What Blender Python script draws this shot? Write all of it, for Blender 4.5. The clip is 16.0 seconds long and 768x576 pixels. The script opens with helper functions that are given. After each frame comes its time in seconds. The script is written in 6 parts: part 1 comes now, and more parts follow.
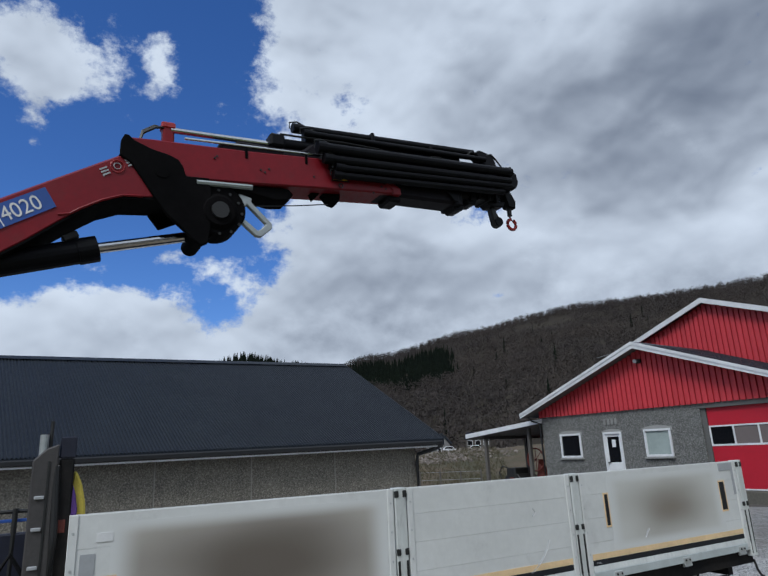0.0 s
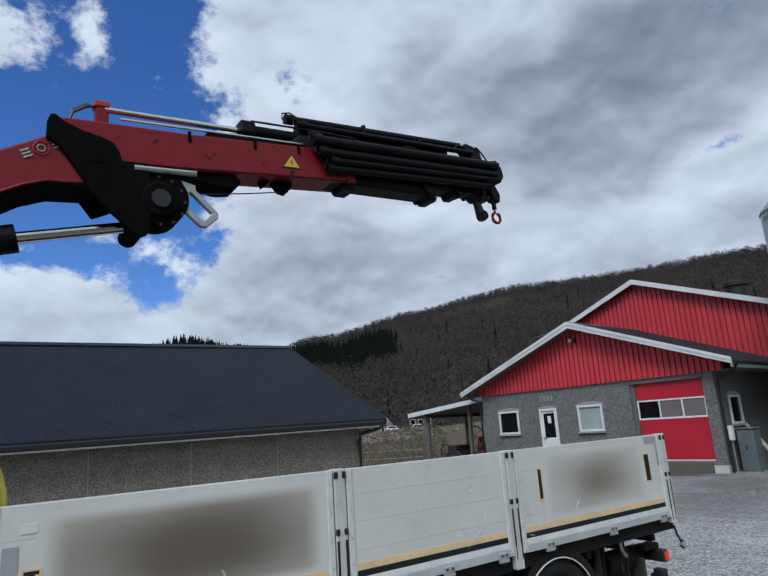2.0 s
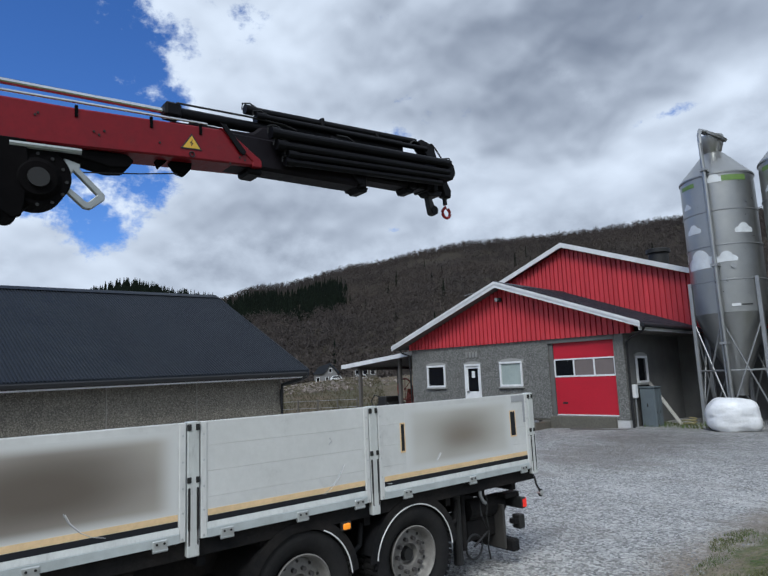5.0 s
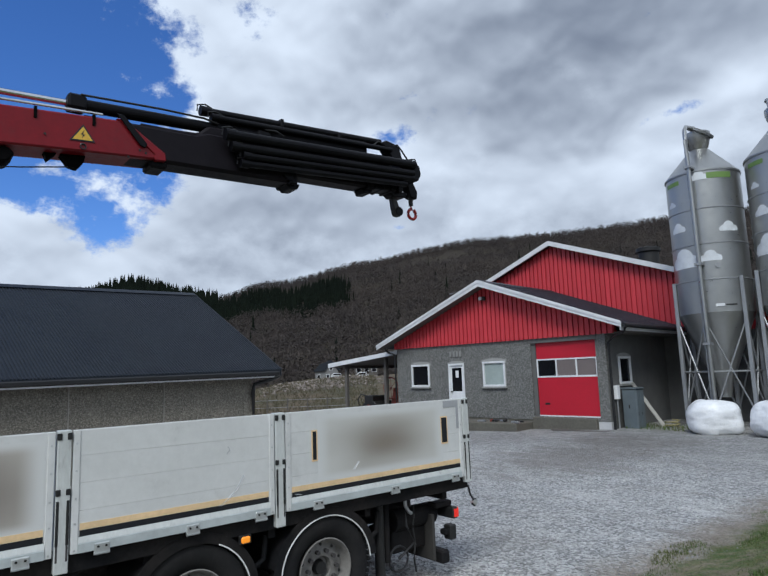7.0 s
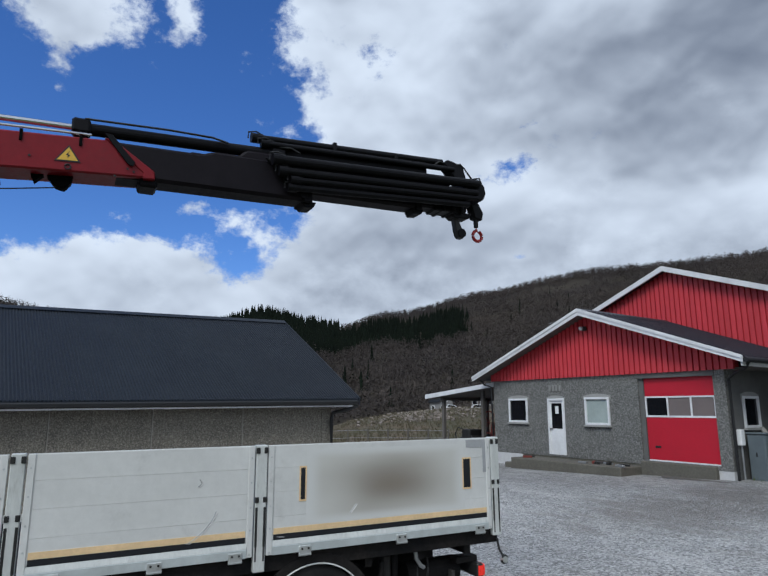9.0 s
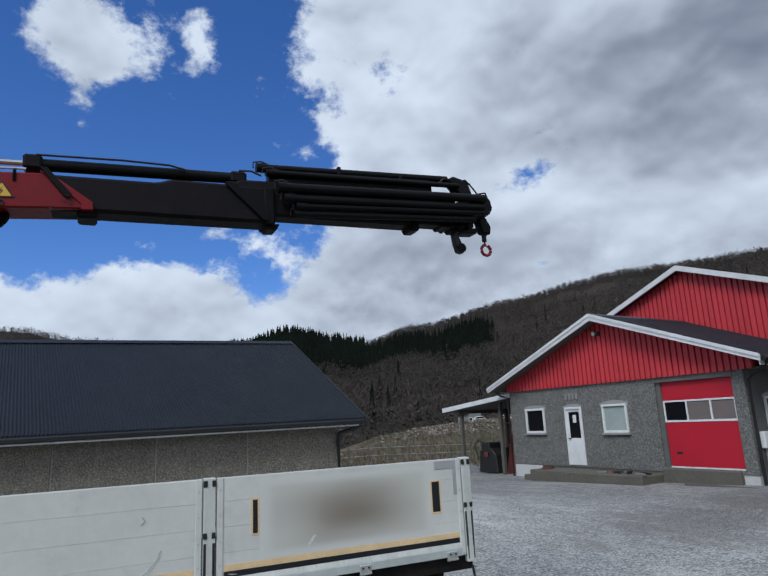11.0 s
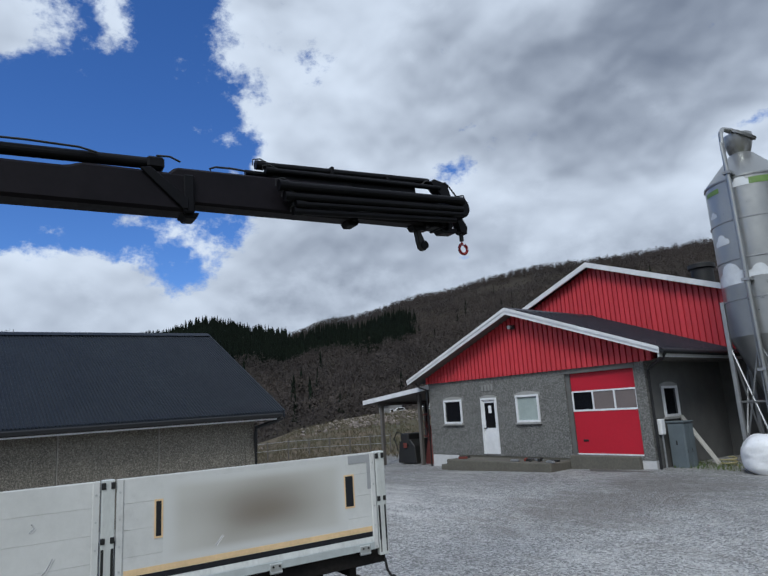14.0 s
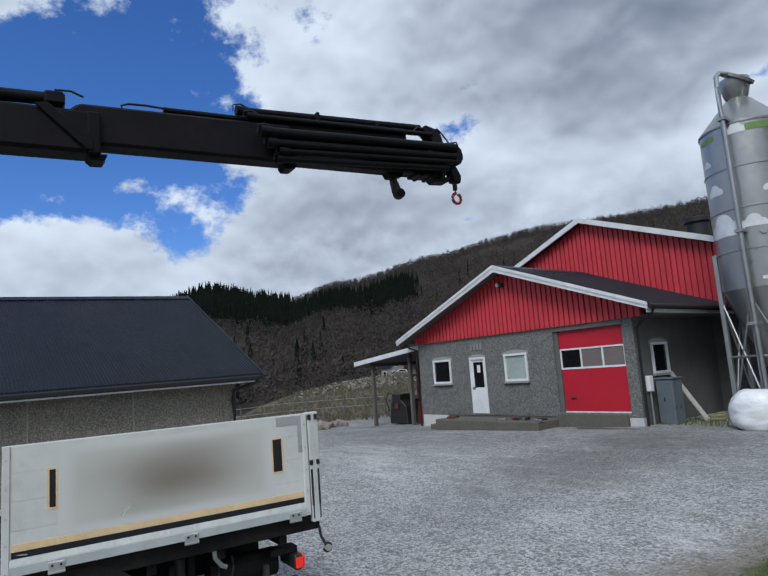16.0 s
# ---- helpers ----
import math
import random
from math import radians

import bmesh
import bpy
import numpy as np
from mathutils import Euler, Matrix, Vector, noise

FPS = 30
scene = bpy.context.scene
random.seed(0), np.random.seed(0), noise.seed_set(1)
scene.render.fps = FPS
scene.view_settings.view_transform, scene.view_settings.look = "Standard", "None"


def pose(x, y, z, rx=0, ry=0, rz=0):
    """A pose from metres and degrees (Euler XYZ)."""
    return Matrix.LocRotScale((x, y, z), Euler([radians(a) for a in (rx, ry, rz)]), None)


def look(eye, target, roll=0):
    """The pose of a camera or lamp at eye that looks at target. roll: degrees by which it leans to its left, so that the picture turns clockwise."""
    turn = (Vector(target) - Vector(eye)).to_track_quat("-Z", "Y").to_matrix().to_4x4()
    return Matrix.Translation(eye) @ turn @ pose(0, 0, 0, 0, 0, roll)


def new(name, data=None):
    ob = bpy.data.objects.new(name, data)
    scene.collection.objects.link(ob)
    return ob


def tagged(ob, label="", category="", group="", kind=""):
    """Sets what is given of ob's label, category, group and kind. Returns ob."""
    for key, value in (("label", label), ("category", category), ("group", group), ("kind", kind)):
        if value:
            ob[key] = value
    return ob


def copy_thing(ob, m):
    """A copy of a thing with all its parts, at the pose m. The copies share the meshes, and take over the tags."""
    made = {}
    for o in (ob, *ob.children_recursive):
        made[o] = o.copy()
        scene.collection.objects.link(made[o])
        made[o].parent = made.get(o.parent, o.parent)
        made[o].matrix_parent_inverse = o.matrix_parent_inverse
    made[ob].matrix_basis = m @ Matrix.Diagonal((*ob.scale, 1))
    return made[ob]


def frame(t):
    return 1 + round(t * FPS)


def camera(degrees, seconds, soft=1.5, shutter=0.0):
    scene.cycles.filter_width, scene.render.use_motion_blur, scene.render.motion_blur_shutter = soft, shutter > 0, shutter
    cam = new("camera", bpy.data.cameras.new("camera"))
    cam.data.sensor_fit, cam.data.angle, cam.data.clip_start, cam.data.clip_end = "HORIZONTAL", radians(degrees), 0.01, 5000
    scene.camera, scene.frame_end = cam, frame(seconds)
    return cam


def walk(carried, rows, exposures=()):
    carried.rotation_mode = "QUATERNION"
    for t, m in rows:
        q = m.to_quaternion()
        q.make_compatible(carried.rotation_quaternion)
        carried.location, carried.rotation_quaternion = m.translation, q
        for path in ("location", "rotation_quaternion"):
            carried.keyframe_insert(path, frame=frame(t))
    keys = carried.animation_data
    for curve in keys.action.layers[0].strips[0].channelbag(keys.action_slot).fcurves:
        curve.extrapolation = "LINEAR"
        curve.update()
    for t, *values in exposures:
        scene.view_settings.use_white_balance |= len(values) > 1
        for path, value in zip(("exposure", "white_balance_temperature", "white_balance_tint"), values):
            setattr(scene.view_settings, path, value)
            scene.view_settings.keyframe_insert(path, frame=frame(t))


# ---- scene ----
cam = camera(65.6, 16.0)
PATH = [
    (0, (8.486, -20.499, 1.616), (6.888, -19.425, 2.154), -2.1),
    (0.5, (8.498, -20.491, 1.622), (6.926, -19.371, 2.147), -2.4),
    (1, (8.502, -20.49, 1.633), (6.954, -19.332, 2.145), -2.7),
    (1.5, (8.5, -20.477, 1.624), (6.974, -19.283, 2.121), -3.1),
    (2, (8.493, -20.461, 1.623), (6.99, -19.228, 2.092), -3.4),
    (2.5, (8.503, -20.416, 1.614), (7.021, -19.144, 2.049), -3.6),
    (3, (8.533, -20.315, 1.613), (7.073, -19.008, 2.012), -3.6),
    (3.5, (8.673, -20.243, 1.59), (7.23, -18.908, 1.957), -3.2),
    (4, (8.855, -20.176, 1.599), (7.427, -18.812, 1.915), -1.8),
    (6.5, (9.459, -19.505, 1.709), (8.036, -18.131, 2.007), -2.2),
    (7, (9.555, -19.183, 1.697), (8.117, -17.823, 1.992), -1.7),
    (7.5, (9.602, -18.897, 1.67), (8.177, -17.521, 1.945), 1.3),
    (8, (9.554, -18.583, 1.709), (8.053, -17.303, 2.038), 1.5),
    (8.5, (9.707, -18.21, 1.7), (8.096, -17.085, 2.075), 0.5),
    (9, (9.784, -17.931, 1.698), (8.119, -16.897, 2.098), 0.3),
    (11.5, (9.967, -17.194, 1.784), (8.278, -16.224, 2.241), -2.8),
    (12, (9.945, -17.181, 1.793), (8.287, -16.158, 2.24), -3.1),
    (12.5, (9.939, -17.17, 1.79), (8.31, -16.095, 2.228), -3.1),
    (13, (9.918, -17.166, 1.781), (8.317, -16.048, 2.212), -2.9),
    (13.5, (9.949, -17.162, 1.787), (8.367, -16.013, 2.21), -2.9),
    (14, (9.932, -17.152, 1.787), (8.369, -15.974, 2.198), -3.1),
    (14.5, (9.963, -17.103, 1.783), (8.413, -15.899, 2.168), -3.4),
    (15, (9.961, -16.942, 1.778), (8.421, -15.715, 2.129), -3.8),
    (15.5, (9.873, -16.688, 1.726), (8.333, -15.445, 2.014), -4.0),
    (16, (9.879, -16.293, 1.709), (8.288, -15.117, 1.999), -3.9),
]
walk(cam, [(t, look(eye, target, roll)) for t, eye, target, roll in PATH], exposures=[(t, e, 5780, 6) for t, e in ((0.0, -0.32), (2.0, -0.25), (4.0, -0.10), (7.5, -0.10), (9.5, -0.20), (12.5, -0.24), (14.5, -0.23), (16.0, -0.18))])

# ---- world, sun ----
SUN_AZ, SUN_EL = 150.0, 48.0          # degrees clockwise from +y, above the horizon
world = bpy.data.worlds.new("sky")
scene.world = world
world.use_nodes = True


def sky_nodes():
    nt = world.node_tree
    nt.nodes.clear()
    N, L = nt.nodes.new, nt.links.new

    def m(op, a, b=0.0, clamp=False):
        n = N("ShaderNodeMath"); n.operation = op; n.use_clamp = clamp
        for i, x in enumerate((a, b)):
            if isinstance(x, (int, float)):
                n.inputs[i].default_value = x
            else:
                L(x, n.inputs[i])
        return n.outputs[0]

    def ramp(x, lo, hi):
        n = N("ShaderNodeMapRange"); n.interpolation_type = "SMOOTHSTEP"
        L(x, n.inputs[0]); n.inputs[1].default_value = lo; n.inputs[2].default_value = hi
        return n.outputs[0]

    def noise_tex(vec, scale, detail, rough, dist=0.0):
        n = N("ShaderNodeTexNoise"); L(vec, n.inputs["Vector"])
        n.inputs["Scale"].default_value = scale; n.inputs["Detail"].default_value = detail
        n.inputs["Roughness"].default_value = rough; n.inputs["Distortion"].default_value = dist
        return n.outputs[0]

    co = N("ShaderNodeTexCoord").outputs["Generated"]
    xyz = N("ShaderNodeSeparateXYZ"); L(co, xyz.inputs[0])
    az = m("MULTIPLY", m("ARCTAN2", m("MULTIPLY", xyz.outputs[0], -1.0), xyz.outputs[1]), 180 / math.pi)      # degrees left of +y
    el = m("MULTIPLY", m("ARCSINE", xyz.outputs[2]), 180 / math.pi)

    def lobe(a, e, wide, high, lean=0.0):
        c, s = math.cos(radians(lean)), math.sin(radians(lean))
        da, de = m("SUBTRACT", az, a), m("SUBTRACT", el, e)
        u = m("DIVIDE", m("ADD", m("MULTIPLY", da, c), m("MULTIPLY", de, s)), wide)
        v = m("DIVIDE", m("SUBTRACT", m("MULTIPLY", de, c), m("MULTIPLY", da, s)), high)
        return m("EXPONENT", m("MULTIPLY", m("ADD", m("MULTIPLY", u, u), m("MULTIPLY", v, v)), -1.0))

    def gather(start, lobes):
        for a, e, wide, high, lean, amount in lobes:
            start = m("ADD", start, m("MULTIPLY", lobe(a, e, wide, high, lean), amount))
        return start

    def mapped(shift=0.0):
        mp = N("ShaderNodeMapping"); mp.inputs["Scale"].default_value = (1.0, 1.0, 1.45); mp.inputs["Location"].default_value = (0.31, 0.12, 0.05 + shift)
        L(co, mp.inputs[0])
        return mp.outputs[0]

    vec, lower = mapped(), mapped(0.045)
    big, big_up = noise_tex(vec, 4.2, 12.0, 0.58), noise_tex(lower, 4.2, 2.5, 0.5)
    smooth = noise_tex(vec, 4.2, 2.5, 0.5)
    fine = noise_tex(vec, 15.0, 10.0, 0.66)
    puff, puff_up = noise_tex(vec, 11.0, 2.0, 0.5, 0.25), noise_tex(mapped(0.022), 11.0, 2.0, 0.5, 0.25)
    grain = m("ADD", m("MULTIPLY", m("SUBTRACT", big, 0.5), 0.75), m("MULTIPLY", m("SUBTRACT", fine, 0.5), 0.55))
    # cover: a great cloud ahead, a bank along the horizon, a blue gap; unseen broken clouds added all round behind for
    # less blue light
    cover = m("ADD", 0.14, m("MULTIPLY", ramp(az, 73.0, 61.5), 0.62))
    cover = m("ADD", cover, m("MULTIPLY", ramp(el, 17.5, 9.5), 0.62))
    cover = m("ADD", cover, m("MULTIPLY", m("ADD", ramp(az, 96, 108), ramp(az, -120, -150)), 0.32))
    cover = gather(cover, ((88.5, 33.0, 7.2, 5.2, -8, 0.66), (89.0, 26.8, 1.8, 3.2, 0, 0.30), (79.0, 34.2, 1.6, 3.4, 0, 0.27), (72.0, 17.0, 3.4, 2.8, 0, 0.42),
                           (83.0, 13.5, 6.0, 2.4, 0, 0.30), (77.2, 18.0, 2.6, 1.3, -10, 0.25), (83.0, 16.8, 1.5, 0.8, 0, 0.24), (66.5, 24.8, 3.0, 2.4, 0, -0.22),
                           (68.5, 33.0, 3.0, 2.0, 0, 0.16), (45.4, 21.8, 3.8, 1.7, -8, -0.31), (45.3, 14.2, 2.0, 0.5, 0, -0.28), (18.0, 21.8, 4.5, 0.9, -6, -0.32)))
    wisp = m("ADD", cover, m("MULTIPLY", grain, 1.45))
    mask = ramp(wisp, 0.38, 0.58)
    # lit tops, grey undersides
    relief = m("ADD", m("MULTIPLY", m("SUBTRACT", smooth, big_up), 0.9), m("MULTIPLY", m("SUBTRACT", puff, puff_up), 0.45))
    relief = m("ADD", relief, m("MULTIPLY", grain, 0.30))
    shade = gather(m("ADD", 0.63, relief), ((26.0, 29.0, 19.0, 7.0, -4, -0.36), (15.0, 30.0, 10.0, 6.0, 0, -0.14), (40.0, 24.0, 9.0, 3.0, 0, -0.14), (57.0, 17.5, 8.0, 2.5, 8, -0.10), (56.0, 33.0, 9.0, 5.0, 0, 0.20),
                                            (68.0, 31.5, 3.0, 5.0, 0, 0.15), (72.0, 17.5, 4.0, 2.5, 0, 0.20), (24.0, 17.0, 6.0, 2.5, 0, 0.20), (82.0, 14.5, 7.0, 2.0, 0, 0.22),
                                            (40.0, 16.5, 6.0, 2.5, 0, 0.10), (14.0, 22.0, 3.0, 2.0, 0, 0.20), (87.0, 34.0, 6.0, 4.0, 0, 0.18)))
    shade = m("ADD", shade, m("MULTIPLY", m("SUBTRACT", noise_tex(vec, 5.5, 4.0, 0.5, 0.4), 0.5), -0.60))
    shade = m("ADD", shade, m("MULTIPLY", ramp(wisp, 0.95, 0.50), 0.16))
    shade = m("ADD", shade, m("MULTIPLY", m("SUBTRACT", fine, 0.5), 0.28))
    tone = N("ShaderNodeMix"); tone.data_type = "RGBA"
    tone.inputs["A"].default_value = (0.215, 0.240, 0.305, 1); tone.inputs["B"].default_value = (0.965, 0.995, 1.065, 1)
    L(ramp(shade, 0.02, 1.12), tone.inputs["Factor"])
    sky = N("ShaderNodeTexSky"); sky.sky_type = "NISHITA"; sky.sun_disc = False
    sky.sun_elevation, sky.sun_rotation = radians(SUN_EL), radians(SUN_AZ)
    sky.air_density, sky.dust_density, sky.ozone_density = 1.0, 0.2, 2.5
    hsv = N("ShaderNodeHueSaturation"); hsv.inputs["Saturation"].default_value = 1.18
    L(sky.outputs[0], hsv.inputs["Color"])
    tint = N("ShaderNodeMix"); tint.data_type = "RGBA"; tint.blend_type = "MULTIPLY"; tint.inputs["Factor"].default_value = 1.0
    L(hsv.outputs[0], tint.inputs["A"]); tint.inputs["B"].default_value = (0.93, 0.98, 1.30, 1)
    b1, b2, mix = N("ShaderNodeBackground"), N("ShaderNodeBackground"), N("ShaderNodeMixShader")
    L(tint.outputs["Result"], b1.inputs[0]); b1.inputs[1].default_value = 0.11
    L(tone.outputs["Result"], b2.inputs[0]); b2.inputs[1].default_value = 0.92
    L(mask, mix.inputs[0]); L(b1.outputs[0], mix.inputs[1]); L(b2.outputs[0], mix.inputs[2])
    out = N("ShaderNodeOutputWorld"); L(mix.outputs[0], out.inputs[0])


sky_nodes()
sun = new("sun", bpy.data.lights.new("sun", "SUN"))
sun.data.energy, sun.data.angle, sun.data.color = 2.5, radians(22), (1.0, 0.945, 0.86)
_a, _e = radians(SUN_AZ), radians(SUN_EL)
sun.matrix_world = look((100 * math.sin(_a) * math.cos(_e), 100 * math.cos(_a) * math.cos(_e), 100 * math.sin(_e)), (0, 0, 0))


# ---- materials ----
def material(name, base, rough=0.6, metal=0.0, vary=0.12, scale=6.0, bump=0.15, bump_scale=60.0, second=None, stain=0.0,
             spec=0.5, spots=None, object_vary=0.0, island_vary=0.0, coat=0.0, axis=None):
    """Base colour broken up by a coarse and a fine noise, with a fine relief. second: a colour that the coarse noise mixes in."""
    mat = bpy.data.materials.new(name)
    mat.use_nodes = True
    nt = mat.node_tree
    N, L = nt.nodes.new, nt.links.new
    bsdf = nt.nodes["Principled BSDF"]
    bsdf.inputs["Roughness"].default_value, bsdf.inputs["Metallic"].default_value = rough, metal
    bsdf.inputs["Coat Weight"].default_value, bsdf.inputs["Specular IOR Level"].default_value = coat, spec
    co = N("ShaderNodeTexCoord").outputs["Object"]
    if axis:
        mp = N("ShaderNodeMapping"); mp.inputs["Scale"].default_value = axis
        L(co, mp.inputs[0]); co = mp.outputs[0]

    def tex(sc, detail=6.0, r=0.6):
        n = N("ShaderNodeTexNoise"); L(co, n.inputs["Vector"])
        n.inputs["Scale"].default_value, n.inputs["Detail"].default_value, n.inputs["Roughness"].default_value = sc, detail, r
        return n.outputs[0]

    def remap(x, lo, hi, a, b):
        n = N("ShaderNodeMapRange"); L(x, n.inputs[0])
        for i, v in enumerate((lo, hi, a, b)):
            n.inputs[i + 1].default_value = v
        return n.outputs[0]

    coarse, grain = tex(scale * 0.35), tex(scale * 4, 8.0, 0.7)
    col = N("ShaderNodeMix"); col.data_type = "RGBA"
    two = second or tuple(c * 0.62 for c in base)
    col.inputs["A"].default_value, col.inputs["B"].default_value = (*base, 1), (*two, 1)
    L(remap(coarse, 0.35, 0.7, 0.0, 1.0 if second else 0.5), col.inputs["Factor"])
    c = col.outputs["Result"]
    if spots:
        v = N("ShaderNodeTexVoronoi"); v.inputs["Scale"].default_value = spots[0]; L(co, v.inputs["Vector"])
        sep = N("ShaderNodeSeparateColor"); L(v.outputs["Color"], sep.inputs[0])
        sp = N("ShaderNodeMix"); sp.data_type = "RGBA"; sp.inputs["B"].default_value = (*spots[1], 1)
        L(remap(sep.outputs[0], 0.35, 0.9, 0.0, spots[2]), sp.inputs["Factor"]); L(c, sp.inputs["A"]); c = sp.outputs["Result"]
    h = N("ShaderNodeHueSaturation"); L(c, h.inputs["Color"])
    value = remap(grain, 0.3, 0.7, 1 - vary, 1 + vary)
    for socket, amount in (("Random", object_vary), ("island", island_vary)):
        if amount:
            src = N("ShaderNodeObjectInfo").outputs["Random"] if socket == "Random" else N("ShaderNodeNewGeometry").outputs["Random Per Island"]
            mu = N("ShaderNodeMath"); mu.operation = "MULTIPLY"
            L(value, mu.inputs[0]); L(remap(src, 0, 1, 1 - amount, 1 + amount), mu.inputs[1]); value = mu.outputs[0]
    L(value, h.inputs["Value"]); c = h.outputs[0]
    if stain:
        st = N("ShaderNodeMix"); st.data_type = "RGBA"; st.inputs["B"].default_value = (0.06, 0.05, 0.045, 1)
        L(remap(tex(scale * 0.9, 9.0, 0.72), 0.56, 0.8, 0.0, stain), st.inputs["Factor"]); L(c, st.inputs["A"]); c = st.outputs["Result"]
    L(c, bsdf.inputs["Base Color"])
    L(remap(grain, 0.3, 0.7, max(0.02, rough - 0.1), min(1, rough + 0.1)), bsdf.inputs["Roughness"])
    if bump:
        b = N("ShaderNodeBump"); b.inputs["Strength"].default_value = bump; b.inputs["Distance"].default_value = 0.02
        L(tex(bump_scale, 5.0, 0.6), b.inputs["Height"]); L(b.outputs[0], bsdf.inputs["Normal"])
    return mat


def glow(name, colour, strength):
    mat = material(name, colour, 0.3, bump=0)
    b = mat.node_tree.nodes["Principled BSDF"]
    b.inputs["Emission Color"].default_value, b.inputs["Emission Strength"].default_value = (*colour, 1), strength
    return mat


